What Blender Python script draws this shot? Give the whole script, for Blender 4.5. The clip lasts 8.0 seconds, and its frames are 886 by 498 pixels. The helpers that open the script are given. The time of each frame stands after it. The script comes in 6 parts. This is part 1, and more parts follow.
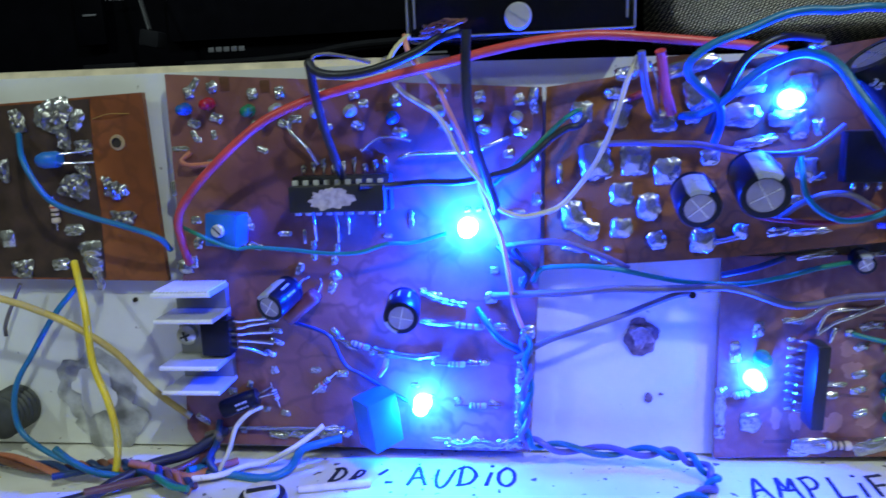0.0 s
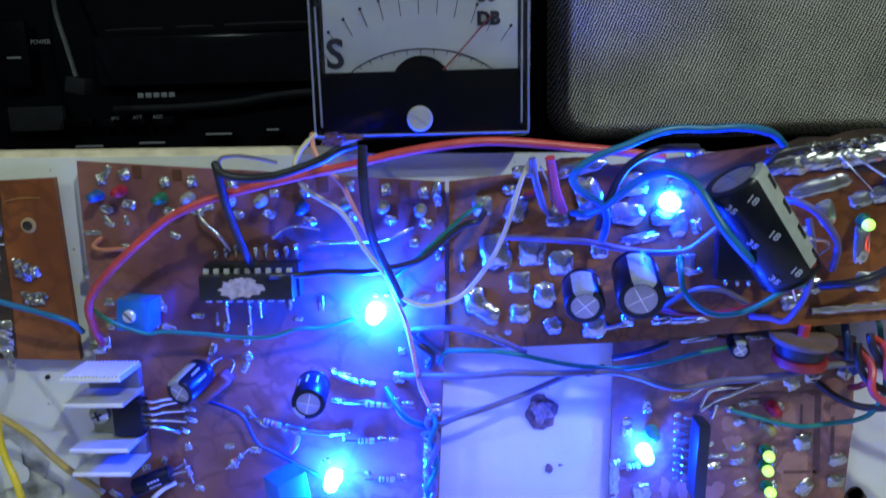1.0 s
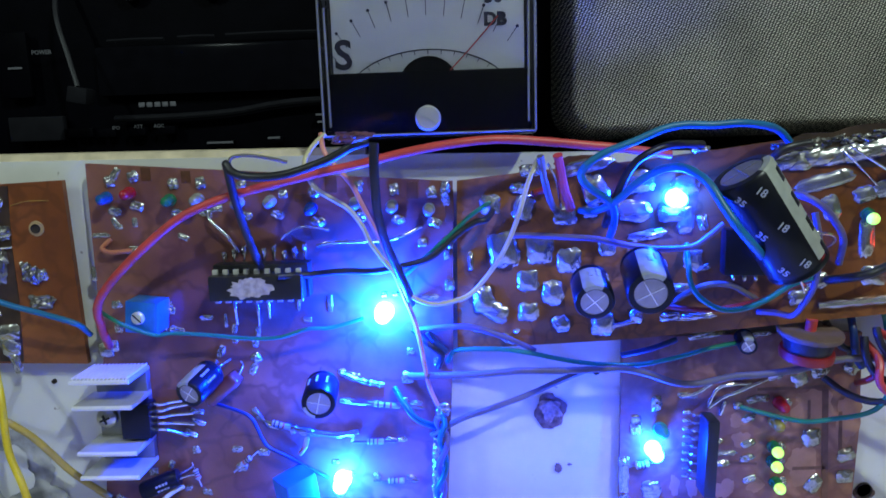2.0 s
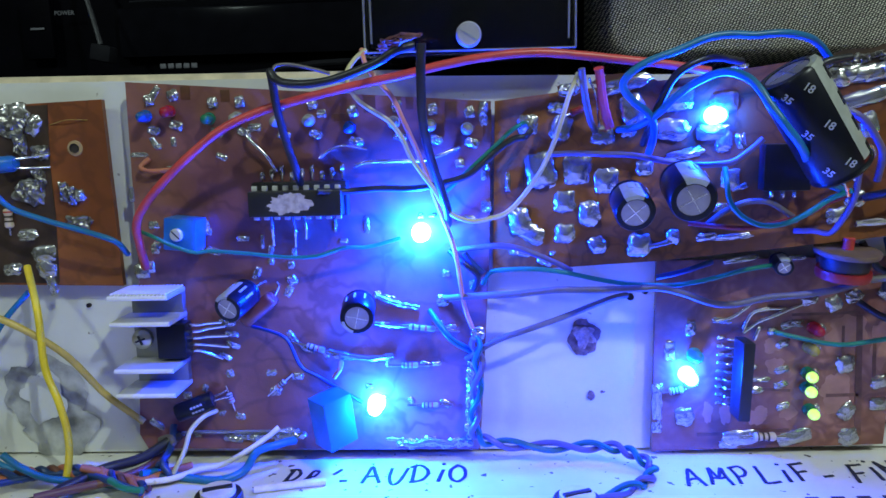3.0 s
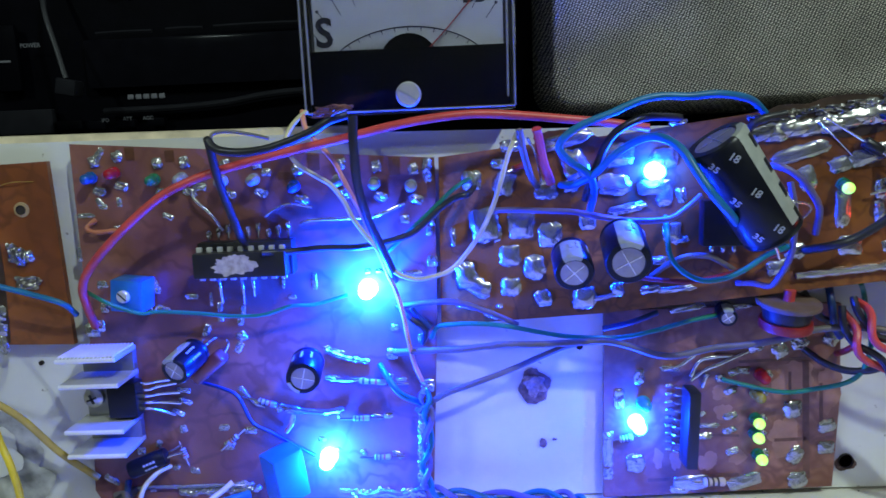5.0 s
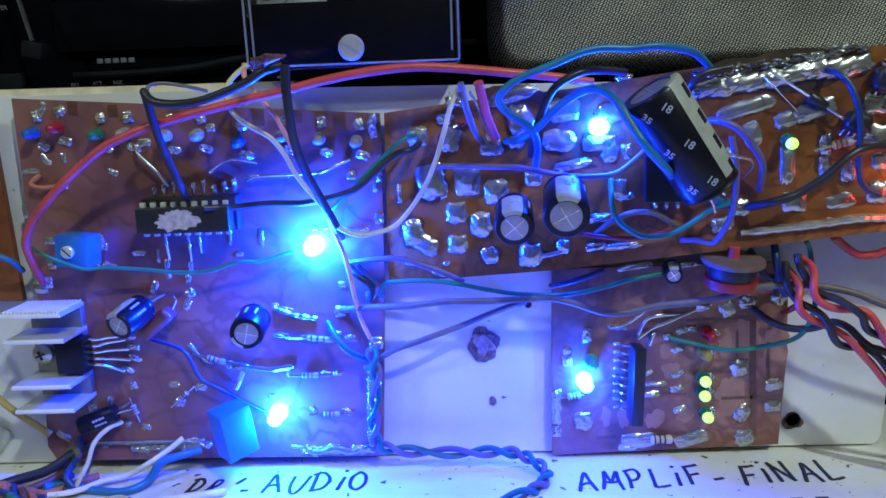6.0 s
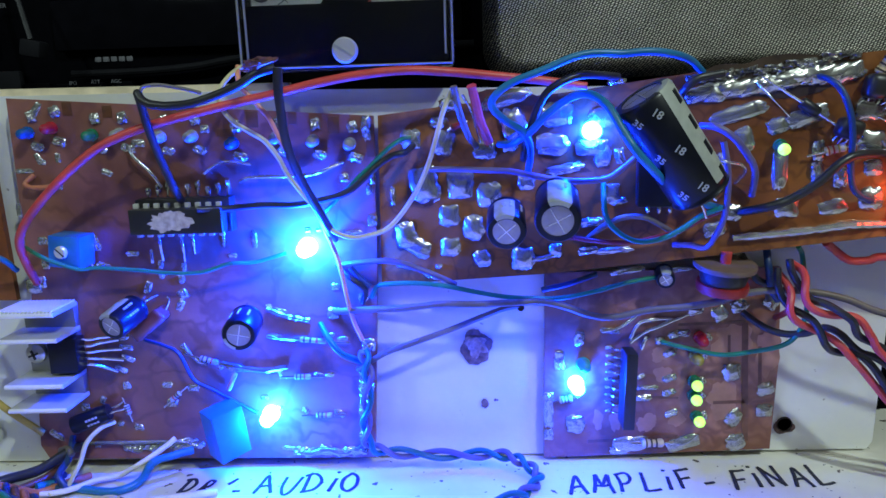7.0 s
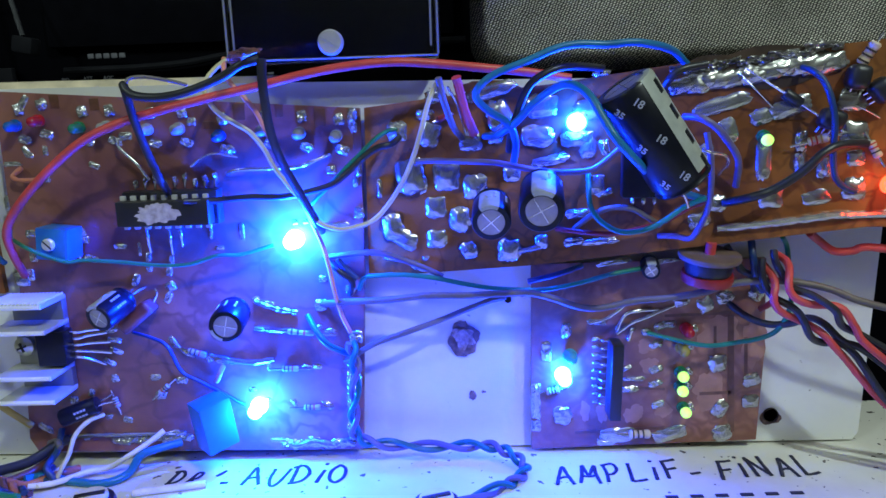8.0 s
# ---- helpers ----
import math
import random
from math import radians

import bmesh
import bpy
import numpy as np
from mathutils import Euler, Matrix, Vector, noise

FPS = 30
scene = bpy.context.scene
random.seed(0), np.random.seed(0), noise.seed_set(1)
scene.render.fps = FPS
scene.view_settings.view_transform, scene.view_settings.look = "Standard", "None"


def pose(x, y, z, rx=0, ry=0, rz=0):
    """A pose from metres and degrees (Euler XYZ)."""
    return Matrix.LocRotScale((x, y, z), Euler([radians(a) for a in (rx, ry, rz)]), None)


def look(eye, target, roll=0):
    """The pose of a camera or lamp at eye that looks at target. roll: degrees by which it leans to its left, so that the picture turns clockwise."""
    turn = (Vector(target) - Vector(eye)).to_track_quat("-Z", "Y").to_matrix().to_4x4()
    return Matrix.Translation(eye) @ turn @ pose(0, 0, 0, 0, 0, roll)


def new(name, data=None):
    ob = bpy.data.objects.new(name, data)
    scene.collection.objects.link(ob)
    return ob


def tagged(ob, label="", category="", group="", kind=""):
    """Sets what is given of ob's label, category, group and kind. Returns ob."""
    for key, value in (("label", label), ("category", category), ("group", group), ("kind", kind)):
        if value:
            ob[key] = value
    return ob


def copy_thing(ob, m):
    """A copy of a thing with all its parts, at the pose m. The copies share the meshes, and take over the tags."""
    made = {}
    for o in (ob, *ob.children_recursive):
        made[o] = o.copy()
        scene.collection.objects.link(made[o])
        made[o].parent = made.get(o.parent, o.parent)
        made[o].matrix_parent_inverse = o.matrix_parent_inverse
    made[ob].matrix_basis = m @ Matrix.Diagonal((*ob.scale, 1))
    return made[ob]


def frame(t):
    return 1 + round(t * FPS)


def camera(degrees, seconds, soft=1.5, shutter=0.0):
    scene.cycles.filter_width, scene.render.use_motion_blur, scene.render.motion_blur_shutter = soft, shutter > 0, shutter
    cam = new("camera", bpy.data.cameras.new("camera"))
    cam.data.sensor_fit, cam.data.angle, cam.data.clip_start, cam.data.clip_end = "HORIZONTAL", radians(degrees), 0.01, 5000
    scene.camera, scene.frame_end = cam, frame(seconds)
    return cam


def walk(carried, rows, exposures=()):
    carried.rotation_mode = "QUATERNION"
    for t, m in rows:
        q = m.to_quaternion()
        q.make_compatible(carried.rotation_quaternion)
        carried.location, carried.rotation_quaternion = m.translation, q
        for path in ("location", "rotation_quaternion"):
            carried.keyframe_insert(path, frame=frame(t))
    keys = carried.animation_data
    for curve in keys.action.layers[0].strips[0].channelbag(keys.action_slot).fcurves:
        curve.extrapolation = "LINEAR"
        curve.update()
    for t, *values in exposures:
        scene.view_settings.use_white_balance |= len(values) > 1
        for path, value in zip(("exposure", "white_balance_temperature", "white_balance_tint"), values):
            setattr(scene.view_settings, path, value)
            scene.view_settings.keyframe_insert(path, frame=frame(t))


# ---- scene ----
cam = camera(65.6, 8.0, soft=1.5, shutter=0.4)
PATH = [
    (0, (0.017, 0.031, 0.089), (-0.214, 1.979, -0.298), -2.3),
    (0.2, (0.0204, 0.0299, 0.0934), (-0.1822, 1.9803, -0.3003), -2.03),
    (0.5, (0.021, 0.03, 0.104), (-0.144, 1.988, -0.271), -1.4),
    (0.8, (0.0245, 0.0281, 0.1042), (-0.0864, 1.9877, -0.2804), -1.53),
    (1, (0.029, 0.028, 0.109), (-0.063, 1.991, -0.262), -1.4),
    (1.2, (0.029, 0.028, 0.111), (-0.058, 1.995, -0.236), -1.8),
    (2.3, (0.023, 0.024, 0.099), (-0.044, 1.996, -0.231), -1.6),
    (2.5, (0.021, 0.022, 0.093), (-0.043, 1.994, -0.233), -1.4),
    (3, (0.016, 0.022, 0.085), (-0.06, 1.995, -0.23), -1.4),
    (3.5, (0.016, 0.023, 0.087), (-0.073, 1.999, -0.212), -1.8),
    (4, (0.019, 0.024, 0.093), (-0.085, 2.0, -0.197), -2.0),
    (5.3, (0.034, 0.024, 0.1), (-0.022, 1.992, -0.253), -2.6),
    (5.5, (0.038, 0.024, 0.096), (-0.023, 1.989, -0.272), -2.9),
    (5.8, (0.0418, 0.0237, 0.0953), (-0.0242, 1.9853, -0.2890), -2.59),
    (6, (0.042, 0.024, 0.094), (-0.024, 1.983, -0.3), -2.2),
    (6.5, (0.044, 0.024, 0.093), (-0.022, 1.983, -0.302), -2.0),
    (7, (0.044, 0.024, 0.095), (-0.024, 1.983, -0.303), -1.8),
    (7.5, (0.046, 0.023, 0.093), (-0.019, 1.982, -0.305), -1.9),
    (8, (0.047, 0.023, 0.093), (-0.017, 1.982, -0.305), -1.9),
]
walk(cam, [(t, look(eye, target, roll)) for t, eye, target, roll in PATH])

# ---- world and light ----
world = bpy.data.worlds.new("room_dark")
scene.world = world
world.use_nodes = True
world.node_tree.nodes["Background"].inputs[0].default_value = (0.55, 0.6, 0.7, 1)
world.node_tree.nodes["Background"].inputs[1].default_value = 0.03


def lamp(name, kind, eye, target, watts, colour, size):
    data = bpy.data.lights.new(name, kind)
    data.energy, data.color = watts, colour
    if kind == "AREA":
        data.size = size
    else:
        data.shadow_soft_size = size
    ob = new(name, data)
    ob.matrix_world = look(eye, target)
    return ob


lamp("lamp_over_left", "POINT", (-0.42, -0.28, 0.52), (0.0, 0.2, 0.05), 3.9, (0.77, 0.97, 0.92), 0.018)
lamp("lamp_over_right", "POINT", (0.36, -0.30, 0.64), (0.08, 0.2, 0.05), 12.6, (0.79, 0.97, 0.91), 0.014)


# ---- materials ----
def mat(name, colour, rough=0.5, metal=0.0, vary=0.15, scale=120.0, bump=0.0, bump_scale=400.0, coat=0.0, second=None, emit=None, strength=0.0, trans=0.0):
    m = bpy.data.materials.new(name)
    m.use_nodes = True
    nt = m.node_tree
    b = nt.nodes["Principled BSDF"]
    tc = nt.nodes.new("ShaderNodeTexCoord")
    n1 = nt.nodes.new("ShaderNodeTexNoise")
    n1.inputs["Scale"].default_value, n1.inputs["Detail"].default_value = scale, 6
    nt.links.new(tc.outputs["Object"], n1.inputs["Vector"])
    ramp = nt.nodes.new("ShaderNodeValToRGB")
    lo = second or tuple(c * (1 - vary) for c in colour)
    hi = colour if second else tuple(min(1, c * (1 + vary)) for c in colour)
    ramp.color_ramp.elements[0].color, ramp.color_ramp.elements[1].color = (*lo, 1), (*hi, 1)
    ramp.color_ramp.elements[0].position, ramp.color_ramp.elements[1].position = 0.3, 0.7
    nt.links.new(n1.outputs["Fac"], ramp.inputs[0])
    nt.links.new(ramp.outputs[0], b.inputs["Base Color"])
    b.inputs["Roughness"].default_value, b.inputs["Metallic"].default_value = rough, metal
    b.inputs["Coat Weight"].default_value, b.inputs["Coat Roughness"].default_value = coat, 0.08
    b.inputs["Transmission Weight"].default_value = trans
    if bump:
        n2 = nt.nodes.new("ShaderNodeTexNoise")
        n2.inputs["Scale"].default_value, n2.inputs["Detail"].default_value = bump_scale, 4
        nt.links.new(tc.outputs["Object"], n2.inputs["Vector"])
        bp = nt.nodes.new("ShaderNodeBump")
        bp.inputs["Strength"].default_value, bp.inputs["Distance"].default_value = bump, 0.0005
        nt.links.new(n2.outputs["Fac"], bp.inputs["Height"])
        nt.links.new(bp.outputs[0], b.inputs["Normal"])
    if emit:
        b.inputs["Emission Color"].default_value, b.inputs["Emission Strength"].default_value = (*emit, 1), strength
    return m


def etched(name, copper, groove, scale, seed, width, stain):
    """Copper areas under varnish, parted by dark etched channels, with brown flux stains."""
    m = mat(name, copper, 0.38, 0.0, 0.28, 60.0, 0.12, 900.0, 0.25)
    nt = m.node_tree
    b = nt.nodes["Principled BSDF"]
    tc = nt.nodes["Texture Coordinate"]
    base = b.inputs["Base Color"].links[0].from_socket
    mp = nt.nodes.new("ShaderNodeMapping")
    mp.inputs["Location"].default_value = (seed, seed * 0.3, seed * 0.7)
    mp.inputs["Scale"].default_value = (1.0, 0.0, 1.25)
    nt.links.new(tc.outputs["Object"], mp.inputs["Vector"])
    wob = nt.nodes.new("ShaderNodeTexNoise")
    wob.inputs["Scale"].default_value = 110.0
    nt.links.new(tc.outputs["Object"], wob.inputs["Vector"])
    mixv = nt.nodes.new("ShaderNodeMixRGB")
    mixv.blend_type, mixv.inputs[0].default_value = "ADD", 0.022
    nt.links.new(mp.outputs[0], mixv.inputs[1])
    nt.links.new(wob.outputs["Color"], mixv.inputs[2])
    vo = nt.nodes.new("ShaderNodeTexVoronoi")
    vo.feature, vo.distance = "DISTANCE_TO_EDGE", "EUCLIDEAN"
    vo.inputs["Scale"].default_value = scale
    nt.links.new(mixv.outputs[0], vo.inputs["Vector"])
    edge = nt.nodes.new("ShaderNodeValToRGB")
    edge.color_ramp.elements[0].position, edge.color_ramp.elements[1].position = width * 0.6, width * 3.2
    nt.links.new(vo.outputs["Distance"], edge.inputs[0])
    mix = nt.nodes.new("ShaderNodeMixRGB")
    nt.links.new(edge.outputs[0], mix.inputs[0])
    mix.inputs[1].default_value = (*groove, 1)
    nt.links.new(base, mix.inputs[2])
    big = nt.nodes.new("ShaderNodeTexNoise")
    big.inputs["Scale"].default_value, big.inputs["Detail"].default_value = 28.0, 5
    nt.links.new(mp.outputs[0], big.inputs["Vector"])
    r2 = nt.nodes.new("ShaderNodeValToRGB")
    r2.color_ramp.elements[0].position, r2.color_ramp.elements[1].position = 0.38, 0.62
    r2.color_ramp.elements[0].color, r2.color_ramp.elements[1].color = (*stain, 1), (1, 1, 1, 1)
    nt.links.new(big.outputs["Fac"], r2.inputs[0])
    mul = nt.nodes.new("ShaderNodeMixRGB")
    mul.blend_type, mul.inputs[0].default_value = "MULTIPLY", 1.0
    nt.links.new(mix.outputs[0], mul.inputs[1])
    nt.links.new(r2.outputs[0], mul.inputs[2])
    nt.links.new(mul.outputs[0], b.inputs["Base Color"])
    return m


def dirty(name, colour, spot, rough, low, high):
    """Painted board with grime patches and small specks."""
    m = mat(name, colour, rough, 0.0, 0.05, 40.0, 0.08, 500.0)
    nt = m.node_tree
    b = nt.nodes["Principled BSDF"]
    base = b.inputs["Base Color"].links[0].from_socket
    tc = nt.nodes["Texture Coordinate"]
    n = nt.nodes.new("ShaderNodeTexNoise")
    n.inputs["Scale"].default_value, n.inputs["Detail"].default_value = 350.0, 3
    nt.links.new(tc.outputs["Object"], n.inputs["Vector"])
    r = nt.nodes.new("ShaderNodeValToRGB")
    r.color_ramp.elements[0].position, r.color_ramp.elements[1].position = low, high
    nt.links.new(n.outputs["Fac"], r.inputs[0])
    mix = nt.nodes.new("ShaderNodeMixRGB")
    nt.links.new(r.outputs[0], mix.inputs[0])
    nt.links.new(base, mix.inputs[1])
    mix.inputs[2].default_value = (*spot, 1)
    n3 = nt.nodes.new("ShaderNodeTexNoise")
    n3.inputs["Scale"].default_value, n3.inputs["Detail"].default_value = 22.0, 7
    nt.links.new(tc.outputs["Object"], n3.inputs["Vector"])
    r3 = nt.nodes.new("ShaderNodeValToRGB")
    r3.color_ramp.elements[0].position, r3.color_ramp.elements[1].position = 0.3, 0.55
    r3.color_ramp.elements[0].color = (0.78, 0.76, 0.7, 1)
    nt.links.new(n3.outputs["Fac"], r3.inputs[0])
    mul = nt.nodes.new("ShaderNodeMixRGB")
    mul.blend_type, mul.inputs[0].default_value = "MULTIPLY", 1.0
    nt.links.new(mix.outputs[0], mul.inputs[1])
    nt.links.new(r3.outputs[0], mul.inputs[2])
    nt.links.new(mul.outputs[0], b.inputs["Base Color"])
    return m


def woven(name):
    """Dull metal grille cloth: fine twill of light threads over dark."""
    m = mat(name, (0.44, 0.42, 0.37), 0.40, 0.40, 0.25, 60.0)
    nt = m.node_tree
    b = nt.nodes["Principled BSDF"]
    tc = nt.nodes["Texture Coordinate"]
    base = b.inputs["Base Color"].links[0].from_socket
    waves = []
    for turn, freq in ((0.35, 1900.0), (1.15, 1350.0)):
        mp = nt.nodes.new("ShaderNodeMapping")
        mp.inputs["Rotation"].default_value = (0, turn, 0)
        nt.links.new(tc.outputs["Object"], mp.inputs["Vector"])
        w = nt.nodes.new("ShaderNodeTexWave")
        w.bands_direction = "Z"
        w.inputs["Scale"].default_value, w.inputs["Distortion"].default_value = freq / 3.14, 3.4
        w.inputs["Detail"].default_value = 1.0
        nt.links.new(mp.outputs[0], w.inputs["Vector"])
        waves.append(w)
    mu = nt.nodes.new("ShaderNodeMath")
    mu.operation = "MULTIPLY"
    nt.links.new(waves[0].outputs["Fac"], mu.inputs[0])
    nt.links.new(waves[1].outputs["Fac"], mu.inputs[1])
    r = nt.nodes.new("ShaderNodeValToRGB")
    r.color_ramp.elements[0].position, r.color_ramp.elements[1].position = 0.05, 0.75
    r.color_ramp.elements[0].color, r.color_ramp.elements[1].color = (0.10, 0.10, 0.10, 1), (2.3, 2.3, 2.3, 1)
    nt.links.new(mu.outputs[0], r.inputs[0])
    mix = nt.nodes.new("ShaderNodeMixRGB")
    mix.blend_type, mix.inputs[0].default_value = "MULTIPLY", 1.0
    nt.links.new(base, mix.inputs[1])
    nt.links.new(r.outputs[0], mix.inputs[2])
    nt.links.new(mix.outputs[0], b.inputs["Base Color"])
    bp = nt.nodes.new("ShaderNodeBump")
    bp.inputs["Strength"].default_value, bp.inputs["Distance"].default_value = 0.7, 0.0004
    nt.links.new(mu.outputs[0], bp.inputs["Height"])
    nt.links.new(bp.outputs[0], b.inputs["Normal"])
    return m


PANEL = dirty("white_laminate", (0.74, 0.74, 0.70), (0.35, 0.32, 0.28), 0.35, 0.70, 0.74)
BASE = dirty("white_painted_wood", (0.82, 0.80, 0.72), (0.08, 0.06, 0.05), 0.5, 0.665, 0.69)
EDGE = mat("raw_wood_edge", (0.62, 0.52, 0.36), 0.7, 0, 0.2, 200)
MAIN = etched("brown_copper_board", (0.275, 0.115, 0.082), (0.205, 0.082, 0.060), 62.0, 1.0, 0.03, (0.66, 0.60, 0.58))
ORANGE = etched("orange_phenolic_board", (0.295, 0.110, 0.026), (0.21, 0.074, 0.018), 110.0, 4.0, 0.035, (0.6, 0.5, 0.4))
LEFTB = etched("brown_orange_board", (0.31, 0.105, 0.035), (0.22, 0.075, 0.026), 60.0, 7.0, 0.03, (0.7, 0.6, 0.5))
COPPER = etched("bare_copper_board", (0.42, 0.20, 0.125), (0.29, 0.125, 0.08), 130.0, 9.0, 0.10, (0.6, 0.5, 0.45))
SOLDER = mat("solder", (0.60, 0.60, 0.575), 0.26, 0.86, 0.3, 2.5, second=(0.40, 0.39, 0.365))
SOLDER_DULL = mat("dull_solder", (0.40, 0.40, 0.38), 0.36, 0.9, 0.35, 1.6, second=(0.17, 0.15, 0.13))
TIN = mat("tinned_wire", (0.75, 0.75, 0.74), 0.22, 1.0, 0.1, 900, 0.2, 1500)
ALU = mat("brushed_aluminium", (0.52, 0.52, 0.50), 0.42, 0.35, 0.08, 300, 0.15, 900)
# lit and shaded copies of the heat sink's aluminium
ALU_LIT = mat("aluminium_lit", (0.93, 0.93, 0.91), 0.35, 0.25, 0.05, 300)
ALU_SHADE = mat("aluminium_shade", (0.28, 0.28, 0.27), 0.45, 0.8)
PINM = mat("tinned_pin", (0.70, 0.70, 0.68), 0.35, 0.35, 0.1, 900)
FLUX = mat("dark_flux", (0.11, 0.042, 0.018), 0.35, 0, 0.3, 400, coat=0.3)
STAIN = mat("burnt_flux_board", (0.052, 0.030, 0.020), 0.4, 0, 0.5, 180, 0.1, 500, coat=0.3)
CHANNEL = mat("etched_channel_brown", (0.16, 0.07, 0.045), 0.45, 0, 0.35, 300)
PALE = mat("bare_hole_rim", (0.42, 0.29, 0.15), 0.6)
SLEEVE_INK = mat("sleeve_ink", (0.45, 0.47, 0.44), 0.6)
RIM_GLINT = mat("plastic_edge_glint", (0.20, 0.205, 0.22), 0.15, 0, 0.2, 200)
STEEL = mat("screw_steel", (0.55, 0.55, 0.54), 0.3, 1.0)
BLACK = mat("black_plastic", (0.018, 0.018, 0.02), 0.38, 0, 0.2)
GLOSS = mat("gloss_black", (0.004, 0.004, 0.006), 0.15, 0, 0.2)
RADIO = mat("radio_black", (0.0016, 0.0016, 0.003), 0.5, 0, 0.3, 80, 0.2, 900)
RADIO2 = mat("radio_grey", (0.013, 0.013, 0.016), 0.45)
PRINT = mat("pale_print", (0.13, 0.13, 0.15), 0.6)
SLEEVE = mat("capacitor_sleeve", (0.006, 0.007, 0.012), 0.33, 0, 0.2, 300, coat=0.05)
STRIPE = mat("grey_stripe", (0.34, 0.36, 0.33), 0.45, 0, 0.12, 400)
CAPTOP = mat("capacitor_top", (0.36, 0.34, 0.34), 0.4, 0.7, 0.15, 300)
BLUEP = mat("blue_plastic", (0.02, 0.16, 0.55), 0.35, 0, 0.15, 300)
BLUEFILM = mat("blue_film_case", (0.012, 0.17, 0.44), 0.4, 0, 0.1, 200)
BROWNFILM = mat("red_brown_film", (0.17, 0.05, 0.045), 0.25, 0, 0.2, 300, coat=0.3)
INK = mat("marker_ink", (0.020, 0.020, 0.038), 0.6, 0, 0.4, 600)
PAPER = mat("meter_paper", (0.72, 0.71, 0.66), 0.7, 0, 0.06, 120)
LABELP = mat("torn_label", (0.60, 0.55, 0.52), 0.7, 0, 0.25, 700, 0.4, 900, second=(0.33, 0.28, 0.27))
SHELL = mat("clear_acrylic", (0.9, 0.92, 0.95), 0.03, 0, 0.0, trans=1.0)
CREAMBODY = mat("cream_resistor", (0.62, 0.50, 0.34), 0.45, 0, 0.1, 300)
BAND_R = mat("red_band", (0.45, 0.04, 0.02), 0.5)
BAND_K = mat("dark_band", (0.05, 0.03, 0.02), 0.5)
BAND_G = mat("gold_band", (0.5, 0.35, 0.08), 0.4, 0.5)
BEIGE = mat("beige_disc", (0.15, 0.10, 0.075), 0.6, 0, 0.15, 250)
SCORCH = mat("scorched_wood", (0.27, 0.17, 0.13), 0.8, 0, 0.4, 700, 0.6, 900, second=(0.07, 0.04, 0.035))
HOLE = mat("dark_hole", (0.035, 0.026, 0.024), 0.9)
SOOT = mat("grey_smear", (0.66, 0.66, 0.62), 0.6, 0, 0.3, 130, second=(0.12, 0.12, 0.115))
GRILLE = woven("grille_cloth")
TABLE = mat("dark_table", (0.06, 0.045, 0.035), 0.5, 0, 0.3, 20)
WALLM = mat("room_paint", (0.14, 0.135, 0.13), 0.8, 0, 0.05, 3)


SLEEVE.node_tree.nodes["Principled BSDF"].inputs["Specular IOR Level"].default_value = 0.25
for m in (RADIO, RADIO2, GLOSS):
    m.node_tree.nodes["Principled BSDF"].inputs["Specular IOR Level"].default_value = 0.025


def pvc(name, colour, rough=0.38):
    return mat(name, colour, rough, 0, 0.18, 180, 0.08, 700)


RED, DRED = pvc("red_pvc", (0.58, 0.065, 0.06)), pvc("dark_red_pvc", (0.28, 0.02, 0.018))
BLK, GREY = pvc("black_pvc", (0.02, 0.02, 0.025)), pvc("grey_pvc", (0.14, 0.12, 0.115), 0.5)
CREAM, PINK = pvc("cream_pvc", (0.62, 0.56, 0.33)), pvc("salmon_pvc", (0.72, 0.30, 0.20))
GREEN, TEAL = pvc("green_pvc", (0.01, 0.20, 0.12)), pvc("teal_pvc", (0.008, 0.12, 0.15))
SKY, NAVY = pvc("blue_pvc", (0.010, 0.15, 0.34)), pvc("navy_pvc", (0.014, 0.042, 0.13))
VIOLET, YELLOW = pvc("violet_pvc", (0.115, 0.10, 0.23)), pvc("yellow_pvc", (0.75, 0.55, 0.02))
BROWN, ORANGEW = pvc("brown_pvc", (0.13, 0.05, 0.03)), pvc("orange_pvc", (0.42, 0.14, 0.07))
WHITEW, OLIVE = pvc("white_pvc", (0.75, 0.70, 0.62)), pvc("ochre_pvc", (0.55, 0.40, 0.08))


def lens_mat(name, colour, emit=None, strength=0.0):
    m = mat(name, colour, 0.2, 0, 0.08, 400, coat=0.15, emit=emit, strength=strength)
    m.node_tree.nodes["Principled BSDF"].inputs["Subsurface Weight"].default_value = 0.0
    return m


L_BLUE, L_RED, L_GREEN = lens_mat("lens_blue", (0.006, 0.085, 0.28)), lens_mat("lens_red", (0.38, 0.012, 0.02)), lens_mat("lens_green", (0.012, 0.16, 0.075))
L_WHITE, L_YELLOW = lens_mat("lens_white", (0.28, 0.275, 0.25)), lens_mat("lens_yellow", (0.36, 0.29, 0.05))
LIT_BLUE = lens_mat("lens_lit_blue", (0.5, 0.7, 0.9), (0.0010, 0.032, 1.0), 5600.0)
LIT_BLUE_SOFT = lens_mat("lens_lit_blue_soft", (0.5, 0.7, 0.9), (0.0014, 0.036, 1.0), 950.0)
LIT_BLUE_MID = lens_mat("lens_lit_blue_mid", (0.5, 0.7, 0.9), (0.0012, 0.034, 1.0), 3000.0)
LIT_GREEN = lens_mat("lens_lit_green", (0.4, 0.7, 0.2), (0.42, 1.0, 0.12), 1.5)
LIT_RED = lens_mat("lens_lit_red", (0.8, 0.1, 0.05), (1.0, 0.08, 0.02), 4.0)


